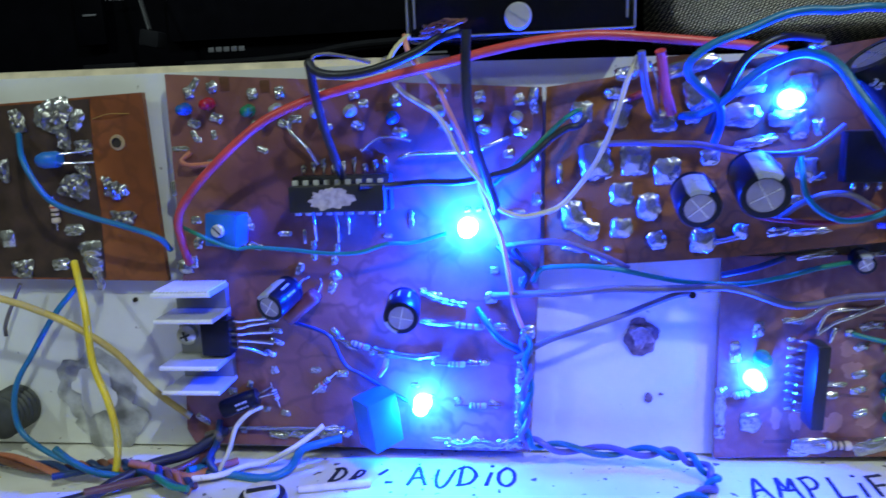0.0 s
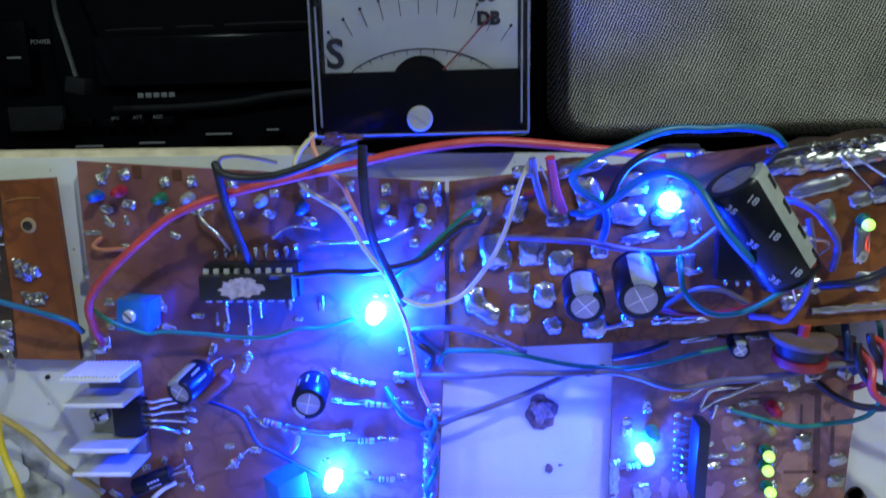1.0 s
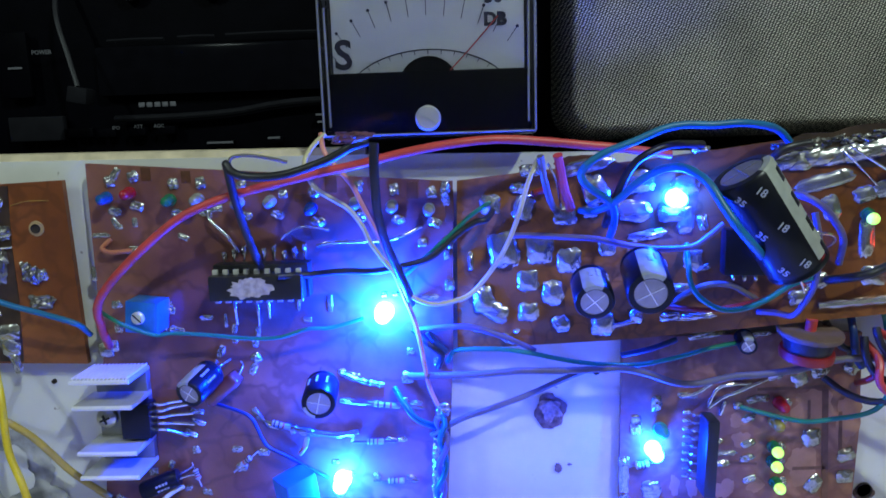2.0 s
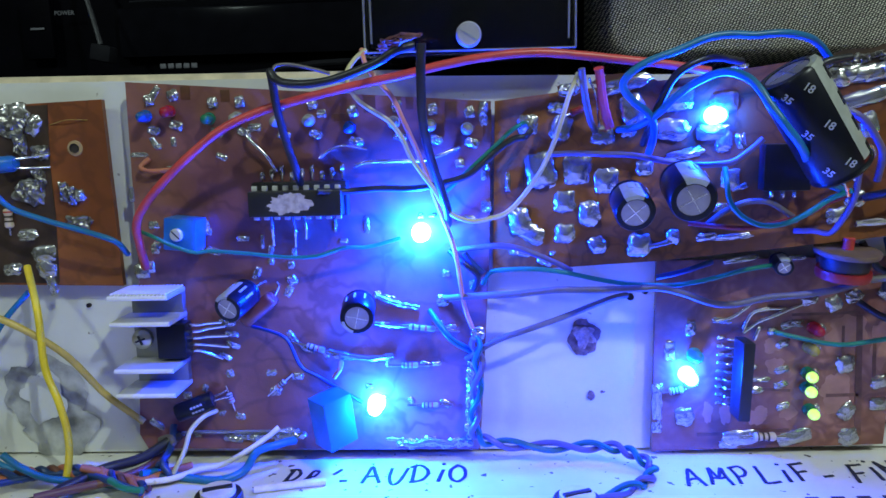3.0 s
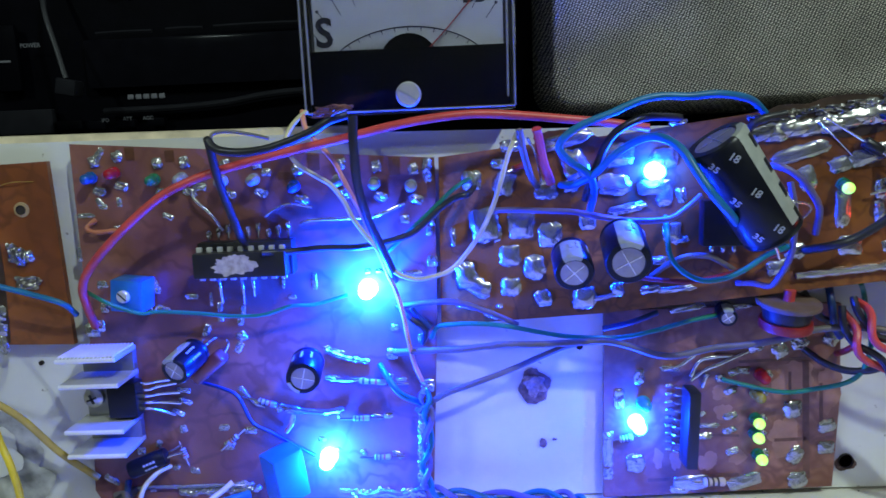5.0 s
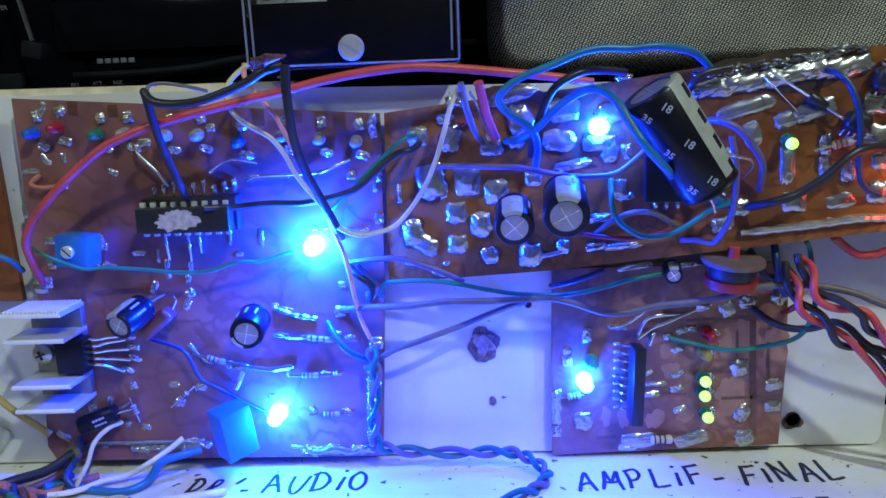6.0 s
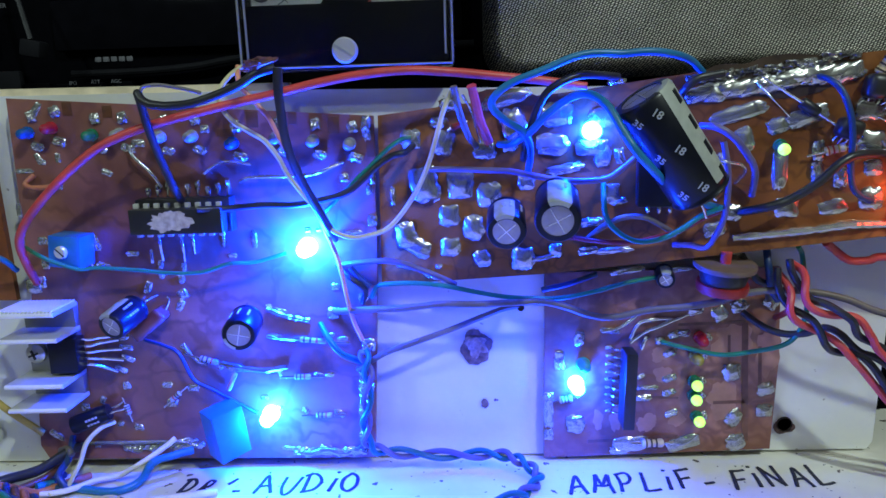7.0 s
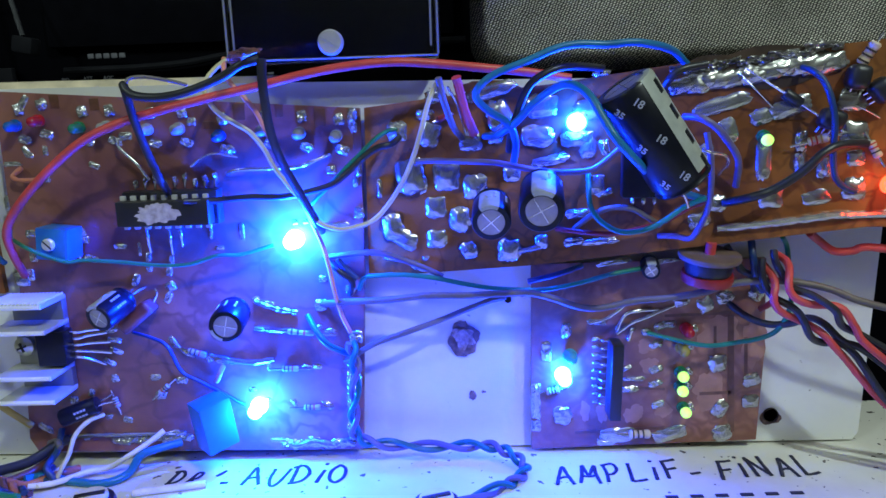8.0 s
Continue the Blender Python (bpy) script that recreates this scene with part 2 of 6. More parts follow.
# ---- mesh helpers ----
def finish(name, bm, material, smooth=True):
    bmesh.ops.recalc_face_normals(bm, faces=bm.faces)
    me = bpy.data.meshes.new(name)
    bm.to_mesh(me)
    bm.free()
    me.materials.append(material)
    if smooth:
        me.polygons.foreach_set("use_smooth", [True] * len(me.polygons))
        me.set_sharp_from_angle(angle=radians(38))
    return me


def part(name, bm, material, parent=None, label="", m=None, smooth=True):
    ob = new(name, bm if isinstance(bm, bpy.types.Mesh) else finish(name, bm, material, smooth))
    if parent:
        ob.parent = parent
    if m:
        ob.matrix_basis = m
    return tagged(ob, label)


def thing(name, m, label, category, group="", kind=""):
    ob = new(name)
    ob.empty_display_size = 0.005
    ob.matrix_basis = m
    return tagged(ob, label, category, group, kind)


def box(sx, sy, sz, bevel=0.0, at=(0, 0, 0), segs=2):
    bm = bmesh.new()
    bmesh.ops.create_cube(bm, size=1.0)
    for v in bm.verts:
        v.co = Vector((v.co.x * sx + at[0], v.co.y * sy + at[1], v.co.z * sz + at[2]))
    if bevel:
        bmesh.ops.bevel(bm, geom=bm.edges[:], offset=bevel, segments=segs, affect="EDGES", profile=0.6)
    return bm


def lathe(profile, seg=20):
    """Turned about z: profile of (radius, height) from one end to the other."""
    bm = bmesh.new()
    rings = []
    for r, z in profile:
        if r < 1e-7:
            rings.append([bm.verts.new((0, 0, z))])
        else:
            rings.append([bm.verts.new((r * math.cos(2 * math.pi * k / seg), r * math.sin(2 * math.pi * k / seg), z)) for k in range(seg)])
    for a, b in zip(rings, rings[1:]):
        for k in range(seg):
            j = (k + 1) % seg
            if len(a) == 1 and len(b) > 1:
                bm.faces.new((a[0], b[k], b[j]))
            elif len(b) == 1 and len(a) > 1:
                bm.faces.new((a[k], a[j], b[0]))
            elif len(a) > 1:
                bm.faces.new((a[k], a[j], b[j], b[k]))
    for ring in (rings[0], rings[-1]):
        if len(ring) > 1:
            bm.faces.new(ring)
    return bm


def smooth_line(pts, n=6):
    pts = [Vector(p) for p in pts]
    if len(pts) == 2:
        return pts
    ext = [pts[0] * 2 - pts[1]] + pts + [pts[-1] * 2 - pts[-2]]
    out = []
    for a, b, c, d in zip(ext, ext[1:], ext[2:], ext[3:]):
        for k in range(n):
            t = k / n
            out.append(0.5 * ((2 * b) + (c - a) * t + (2 * a - 5 * b + 4 * c - d) * t * t + (3 * b - a - 3 * c + d) * t ** 3))
    return out + [pts[-1]]


def tube_rings(bm, line, radius, seg=8, wob=0.0):
    rings = []
    side = Vector((0.3, 0.9, 0.1))
    for i, p in enumerate(line):
        way = (line[min(i + 1, len(line) - 1)] - line[max(i - 1, 0)]).normalized()
        side = (side - way * side.dot(way)).normalized()
        other = way.cross(side)
        r = radius * (1 + wob * noise.noise(p * 900.0))
        rings.append([bm.verts.new(p + (side * math.cos(2 * math.pi * k / seg) + other * math.sin(2 * math.pi * k / seg)) * r) for k in range(seg)])
    for a, b in zip(rings, rings[1:]):
        for k in range(seg):
            j = (k + 1) % seg
            bm.faces.new((a[k], a[j], b[j], b[k]))
    bm.faces.new(rings[0])
    bm.faces.new(rings[-1])


def tube(pts, radius, seg=8, n=6, wob=0.0):
    bm = bmesh.new()
    tube_rings(bm, smooth_line(pts, n), radius, seg, wob)
    return bm


def plate(corners, y0, slope, x0, thick):
    """A flat board standing up: outline in (x, z), front face at y0 + slope * (x - x0)."""
    bm = bmesh.new()
    front = [bm.verts.new((x, y0 + slope * (x - x0), z)) for x, z in corners]
    back = [bm.verts.new((v.co.x, v.co.y + thick, v.co.z)) for v in front]
    bm.faces.new(front)
    bm.faces.new(back[::-1])
    for k in range(len(front)):
        j = (k + 1) % len(front)
        bm.faces.new((front[k], back[k], back[j], front[j]))
    return bm


def xz(*pts):
    return [(p[0], p[2]) for p in pts]


def along(a, b, roll=0.0):
    """A pose at a whose z axis runs to b."""
    return Matrix.Translation(a) @ (Vector(b) - Vector(a)).to_track_quat("Z", "Y").to_matrix().to_4x4() @ pose(0, 0, 0, 0, 0, roll)


def wire(material, radius, pts, label, name="hookup_wire", wob=0.04):
    pts = [Vector(p) for p in pts]
    rng = random.Random(len(label) + int(abs(pts[0].x) * 1e5))
    for p in pts[1:-1]:
        p += Vector((rng.uniform(-1, 1), rng.uniform(-1, 1), rng.uniform(-1, 1))) * 0.0001
    ob = part(name, tube(pts, radius, 10, 7, wob), material)
    return tagged(ob, label, "wire")


def twisted(mats, radius, pts, turns, label, names):
    """Two or three strands laid round one another along a line; each strand is a part."""
    line = smooth_line(pts, 14)
    t = thing("twisted_cable", Matrix.Translation(line[0]), label, "cable")
    for s, (material, nm) in enumerate(zip(mats, names)):
        strand = []
        side = Vector((0.2, 0.9, 0.3))
        for i, p in enumerate(line):
            way = (line[min(i + 1, len(line) - 1)] - line[max(i - 1, 0)]).normalized()
            side = (side - way * side.dot(way)).normalized()
            a = 2 * math.pi * (s / len(mats) + turns * i / len(line) + 0.06 * noise.noise(p * 90))
            strand.append(p + (side * math.cos(a) + way.cross(side) * math.sin(a)) * radius * 1.25 - line[0])
        bm = bmesh.new()
        tube_rings(bm, strand, radius, 9)
        part(nm, bm, material, t)
    return t


# ---- solder blobs, shared meshes ----
def blob_mesh(k, rough=0.28, lumps=1.0):
    """A lumpy flattened drop, squarish in plan, with small peaks and dimples."""
    bm = bmesh.new()
    bmesh.ops.create_icosphere(bm, subdivisions=4, radius=1.0)
    bmesh.ops.delete(bm, geom=[v for v in bm.verts if v.co.z < -0.25], context="VERTS")
    off = Vector((k * 7.1, k * 3.3, k * 1.7))
    for v in bm.verts:
        c = v.co.copy()
        d = 1 + rough * noise.noise(c * 1.5 + off) + 0.16 * noise.noise(c * 3.6 + off)
        sq = (c.x ** 6 + c.y ** 6 + 1e-6) ** (1 / 6)
        f = d * (0.35 + 0.65 * math.hypot(c.x, c.y) / sq)
        top = c.z ** (0.6 if lumps > 0.9 else 0.95) if c.z > 0 else c.z
        z = top * (0.72 + 0.75 * lumps * noise.noise(c * 1.7 + off * 0.7) + 0.30 * lumps * lumps * noise.noise(c * 4.0 - off) + 0.08 * lumps * lumps * noise.noise(c * 9.0 + off))
        v.co = Vector((c.x * f, c.y * f, z))
    return bm


BLOBS = [finish("solder_blob", blob_mesh(k, 0.25, 0.6), SOLDER) for k in range(9)]
BLOBS_BIG = [finish("solder_pad", blob_mesh(k + 40, 0.17, 0.22), SOLDER) for k in range(9)]
BLOBS_DULL = [finish("solder_blob_dull", blob_mesh(k + 20, 0.4), SOLDER_DULL) for k in range(5)]
blob_rng = random.Random(5)


def joint(board, p, w, h, turn=0.0, high=0.0, dull=False, lean=0.0):
    """A solder joint w by h millimetres on the board's face at p."""
    me = blob_rng.choice(BLOBS_DULL if dull else BLOBS_BIG if min(w, h) > 3.5 else BLOBS)
    high = max(high, min(w, h) * 0.36) if min(w, h) > 3.5 else high or min(w, h) * 0.32
    ob = new("solder_joint", me)
    ob.parent = board
    ob.matrix_basis = Matrix.Translation(p) @ pose(0, 0, 0, 90, 0, lean) @ pose(0, 0, 0, 0, 0, turn) @ Matrix.Diagonal((w / 2000, h / 2000, high / 1000, 1))
    return ob


# ---- the setting ----
tab = part("table", box(0.95, 0.80, 0.03, 0.004, (0, 0.22, -0.037)), TABLE)
tagged(tab, "dark table top under the equipment", "table", kind="structure")
for nm, s, c in (("wall_back", (1.8, 0.05, 1.2), (0, 0.78, 0.25)), ("wall_front", (1.8, 0.05, 1.2), (0, -0.88, 0.25)),
                 ("wall_left", (0.05, 1.61, 1.2), (-0.875, -0.05, 0.25)), ("wall_right", (0.05, 1.61, 1.2), (0.875, -0.05, 0.25)),
                 ("ceiling", (1.8, 1.71, 0.05), (0, -0.05, 0.875)), ("floor", (1.8, 1.71, 0.05), (0, -0.05, -0.375))):
    tagged(part(nm, box(*s, 0, c), WALLM if nm != "floor" else TABLE), "plain " + nm.replace("_", " ") + " of the dim room", "room", kind="structure")
for x in (-0.44, 0.44):
    for y in (-0.14, 0.58):
        tagged(part("table_leg", box(0.04, 0.04, 0.30, 0.003, (x, y, -0.20)), TABLE), "plain dark table leg", "table", kind="structure")

base = part("base_board", box(0.62, 0.19, 0.022, 0.0012, (0.0, 0.135, -0.011)), BASE)
tagged(base, "white painted wooden base board with handwritten titles and specks of dirt", "base board")

panel = thing("front_panel", Matrix(), "upright white laminate panel carrying the circuit boards", "panel")
pm = plate([(-0.26, 0.0008), (0.1515, 0.0008), (0.153, 0.003), (0.1545, 0.070), (0.1545, 0.098), (0.05, 0.1000), (0.0, 0.1010), (-0.26, 0.1035)], 0.2, 0, 0, 0.006)
part("sheet", pm, PANEL, panel, smooth=False)
part("top_edge", tube([(-0.26, 0.2033, 0.1032), (-0.12, 0.2032, 0.1017), (0.0, 0.2032, 0.1006)], 0.0026, 6), EDGE, panel, "raw pale wooden edge")


def flat_patch(name, p, w, h, material, parent, seed, label="", amp=0.35, y=None, thick=0.0004, slope=0.0):
    """An irregular thin scar or stain on an upright face."""
    bm = bmesh.new()
    n = 40
    ring = []
    for k in range(n):
        a = 2 * math.pi * k / n
        r = 1 + amp * noise.noise(Vector((math.cos(a) * 1.4, math.sin(a) * 1.4, seed))) + amp * 0.4 * noise.noise(Vector((math.cos(a) * 4.5, math.sin(a) * 4.5, seed + 3)))
        ring.append(bm.verts.new((p[0] + math.cos(a) * r * w / 2, p[1] - thick + slope * math.cos(a) * r * w / 2, p[2] + math.sin(a) * r * h / 2)))
    bm.faces.new(ring)
    return part(name, bm, material, parent, label, smooth=False)


def hole_ring(p, r, parent, deep=0.004):
    bm = lathe([(r * 0.9, 0.0002), (r, 0.0007), (r * 1.05, 0.0)], 18)
    return part("drill_hole", bm, HOLE, parent, "", Matrix.Translation(p) @ pose(0, 0, 0, 90))


scar = flat_patch("scar", (0.0460, 0.2000, 0.0320), 0.0082, 0.0098, SCORCH, panel, 2.0, "torn brown scar in the white panel", 0.28)
RAW = mat("raw_chipboard", (0.60, 0.43, 0.33), 0.85, 0, 0.35, 900, 0.7, 1200, second=(0.22, 0.13, 0.10))
flat_patch("torn_fibre", (0.0460, 0.2000, 0.0330), 0.0050, 0.0066, RAW, scar, 7.0, "paler torn fibre", 0.7, None, 0.0007)
part("splinter", tube([(0.0440, 0.1990, 0.0340), (0.0460, 0.1990, 0.0350), (0.0480, 0.1990, 0.0330), (0.0490, 0.1990, 0.0310)], 0.00035, 6, 6, 0.3), RAW, scar)
flat_patch("scar", (0.0480, 0.2000, 0.0160), 0.0022, 0.0026, SCORCH, panel, 5.0, "small brown chipped spot")
flat_patch("scar", (0.0510, 0.2000, 0.0170), 0.0012, 0.0008, SCORCH, panel, 9.0)
flat_patch("smear", (-0.1020, 0.2000, 0.0180), 0.024, 0.022, SOOT, panel, 3.0, "grey smear of rubbed soot")
flat_patch("smear", (-0.0990, 0.2000, 0.0075), 0.019, 0.017, SOOT, panel, 11.0, "", 0.5, None, 0.0006)
flat_patch("rubbed_centre", (-0.1015, 0.2000, 0.0175), 0.0135, 0.0125, PANEL, panel, 6.0, "paler rubbed patch inside the smear", 0.5, None, 0.0009)
hole_ring((0.1290, 0.2000, 0.0085), 0.0020, panel)
flat_patch("chipped_rim", (0.1288, 0.2000, 0.0078), 0.0054, 0.0046, SCORCH, panel, 4.0, "brown chipped rim of the drill hole", 0.3, None, 0.0002)
hole_ring((0.0580, 0.2000, 0.0430), 0.0009, panel)
hole_ring((-0.0870, 0.2000, 0.0430), 0.0006, panel)
hole_ring((0.0618, 0.2000, 0.0445), 0.0008, panel)


# ---- the circuit boards ----
def board(name, corners, y0, slope, x0, material, label, thick=0.0016):
    t = thing(name, Matrix(), label, "circuit board")
    part("laminate", plate(corners, y0, slope, x0, thick), material, t, smooth=False)
    return t


def standoff(p, deep, parent):
    part("standoff", lathe([(0.0022, 0), (0.0022, deep)], 12), STEEL, parent, "", Matrix.Translation(p) @ pose(0, 0, 0, -90))


main = board("audio_board", xz((-0.0690, 0.1950, 0.1010), (0.0220, 0.1950, 0.0940), (0.0210, 0.1950, 0.0530), (0.0180, 0.1950, 0.0030), (-0.0720, 0.1950, 0.0040), (-0.0740, 0.1950, 0.0080), (-0.0700, 0.1950, 0.0530)), 0.195, 0, 0, MAIN,
             "brown copper audio board with ten small lamps and solder joints", 0.0016)
left = board("input_board", xz((-0.215, 0.196, 0.0925), (-0.0760, 0.1960, 0.0970), (-0.0750, 0.1960, 0.0490), (-0.215, 0.196, 0.0525)), 0.196, 0, 0, LEFTB,
             "orange-brown circuit board crowded with solder beside a bare drilled end")
upper = board("amplifier_board", xz((0.0230, 0.1960, 0.0940), (0.0420, 0.1940, 0.0960), (0.0680, 0.1910, 0.0980), (0.1010, 0.1870, 0.1020), (0.1400, 0.1830, 0.1050), (0.205, 0.176, 0.1105), (0.205, 0.176, 0.0625), (0.1400, 0.1830, 0.0630), (0.0900, 0.1890, 0.0570), (0.0630, 0.1910, 0.0540), (0.0220, 0.1960, 0.0510)),
              0.1955, -0.105, 0.024, ORANGE, "long orange phenolic amplifier board full of solder pads, tilted forward")
right = board("level_board", xz((0.0640, 0.1970, 0.0530), (0.1240, 0.1970, 0.0530), (0.1250, 0.1970, 0.0270), (0.1242, 0.197, 0.0028), (0.0638, 0.197, 0.0012)), 0.197, 0, 0, COPPER,
              "bare copper level board with a column of coloured lamps")
for p in ((-0.06, 0.1966, 0.09), (0.01, 0.1966, 0.012), (-0.05, 0.1966, 0.06)):
    standoff(p, 0.0036, main)
for p in ((-0.09, 0.1976, 0.085), (-0.12, 0.1976, 0.06)):
    standoff(p, 0.0025, left)
for p in ((0.035, 0.196, 0.088), (0.14, 0.185, 0.09), (0.14, 0.185, 0.07)):
    standoff(p, 0.2 - p[1], upper)
for p in ((0.07, 0.1986, 0.05), (0.118, 0.1986, 0.05), (0.118, 0.1986, 0.008)):
    standoff(p, 0.0016, right)

# ---- behind the panel: meter, loudspeaker, transceiver ----
def text_mesh(body, height, material, name, parent, m, thicken=0.0, shear=0.0, label=""):
    cu = bpy.data.curves.new(name, "FONT")
    cu.body, cu.size, cu.offset, cu.shear, cu.extrude = body, height * 1.38, thicken, shear, 0.00005
    cu.resolution_u = 3
    tmp = new("writing", cu)
    dg = bpy.context.evaluated_depsgraph_get()
    me = bpy.data.meshes.new_from_object(tmp.evaluated_get(dg))
    bpy.data.objects.remove(tmp)
    bpy.data.curves.remove(cu)
    me.materials.clear()
    me.materials.append(material)
    ob = new(name, me)
    ob.parent = parent
    ob.matrix_basis = m
    return tagged(ob, label)


def s_meter():
    t = thing("panel_meter", pose(0.0170, 0.1915, 0.1048), "clear acrylic signal meter with handwritten scale and red needle", "meter")
    W, H = 0.0510, 0.048
    part("housing", box(W - 0.004, 0.030, H - 0.004, 0.002, (0, 0.024, H / 2)), BLACK, t)
    part("dial", box(W - 0.006, 0.0008, 0.032, 0.0002, (0, 0.0062, 0.0305)), PAPER, t, "white card dial")
    part("cover", box(W - 0.003, 0.0035, 0.0142, 0.0008, (0, 0.0035, 0.0084)), GLOSS, t, "glossy black lower cover")
    part("bridge", lathe([(0.0, 0), (0.0072, 0), (0.0072, 0.0012), (0, 0.0012)], 28), GLOSS, t, "", pose(0, 0.006, 0.0119, 90))
    outer = box(W, 0.010, H, 0.0015, (0, 0.004, H / 2))
    part("front_cover", outer, SHELL, t, "clear plastic front")
    # added pale bars stand in for light glinting along the clear cover's edges
    hw = W / 2 - 0.0006
    for pts in (((-hw, -0.0012, 0.001), (-hw, -0.0012, H - 0.001)), ((hw, -0.0012, 0.001), (hw, -0.0012, H - 0.001)), ((-hw, -0.0012, 0.0009), (hw, -0.0012, 0.0009)), ((-hw + 0.0016, -0.0011, 0.003), (-hw + 0.0014, -0.0011, 0.03)), ((hw - 0.0016, -0.0011, 0.003), (hw - 0.0014, -0.0011, 0.03))):
        part("rim", tube(list(pts), 0.00028, 6), RIM_GLINT, t)
    screw = part("zero_screw", lathe([(0, 0), (0.0030, 0), (0.0030, 0.0012), (0.0026, 0.0017), (0, 0.0017)], 24), mat("white_nylon", (0.38, 0.37, 0.36), 0.5), t, "white slotted zero screw", pose(-0.0002, -0.0009, 0.0044, 90))
    part("slot", box(0.0052, 0.00035, 0.0003), STRIPE, screw, "", pose(0, 0, 0.00175, 0, 0, -35))
    # the arc, its ticks and the handwritten scale
    c = Vector((0, 0.0056, 0.0083))
    arc = [c + Vector((0.0205 * math.sin(a), 0, 0.0123 * math.cos(a))) for a in [radians(-57 + 3.8 * k) for k in range(31)]]
    part("scale_arc", tube(arc, 0.00014, 5, 2), INK, t)
    for k in range(13):
        a = radians(-54 + 9 * k)
        p = c + Vector((0.0205 * math.sin(a), 0, 0.0123 * math.cos(a)))
        part("tick", tube([p, p - Vector((0.0009 * math.sin(a), 0, 0.0010 * math.cos(a)))], 0.0001, 5), INK, t)
    for k in range(12):
        a = radians(-52 + 8.6 * k)
        p = c + Vector((0.031 * math.sin(a), 0, 0.0290 * math.cos(a) - 0.0045))
        q = c + Vector((0.0275 * math.sin(a), 0, 0.0245 * math.cos(a) - 0.0045))
        part("mark", tube([p, q], 0.00009, 5), INK, t)
        part("dot", lathe([(0.0, 0), (0.0004, 0.0001), (0.0, 0.0002)], 8), INK, t, "", Matrix.Translation(p) @ pose(0, 0, 0, 90))
    for word, x, z, h in (("S", -0.0221, 0.0168, 0.0068), ("DB", 0.0132, 0.0256, 0.0029), ("30", 0.0134, 0.0307, 0.0031), ("0", -0.0242, 0.0307, 0.0024), ("1", -0.0212, 0.0330, 0.0022), ("2", -0.0178, 0.0344, 0.0022), ("3", -0.0140, 0.0353, 0.0022)):
        text_mesh(word, h, INK, "dial_writing", t, pose(x, 0.0055, z, 90), 0.00022)
    part("needle", tube([(0.0045, 0.0048, 0.0150), (0.0100, 0.0048, 0.0205), (0.0165, 0.0048, 0.0275)], 0.00016, 6), RED, t, "thin red needle")
    return t


s_meter()


def loudspeaker():
    t = thing("loudspeaker", pose(0.150, 0.2075, -0.022), "loudspeaker box with grey woven metal grille and rounded corners", "speaker")
    part("cabinet", box(0.197, 0.075, 0.236, 0.006, (0, 0.0565, 0.118), 3), RADIO, t)
    bm = bmesh.new()
    rings = []
    low, high = 0.1289, 0.229
    half = 0.150 - 0.0547
    for out, y in ((0.0046, 0.021), (0.0046, 0.0150), (0.0040, 0.0085), (0.0017, 0.0014), (0.0010, 0.0005), (0.0, 0.0)):
        # flat front with a chamfer that turns back to the cabinet
        w, h, r, ring = half + out, (high - low) / 2 + out, 0.0042 + out, []
        for cx, cz, a0 in ((w - r, h - r, 0), (r - w, h - r, 90), (r - w, r - h, 180), (w - r, r - h, 270)):
            ring += [bm.verts.new((cx + r * math.cos(radians(a0 + 15 * k)), y, (high + low) / 2 + cz + r * math.sin(radians(a0 + 15 * k)))) for k in range(7)]
        rings.append(ring)
    for u, v in zip(rings, rings[1:]):
        for k in range(len(u)):
            j = (k + 1) % len(u)
            bm.faces.new((u[k], u[j], v[j], v[k]))
    bm.faces.new(rings[-1])
    bm.faces.new(rings[0][::-1])
    part("grille", bm, GRILLE, t, "grey woven metal grille")
    return t


loudspeaker()


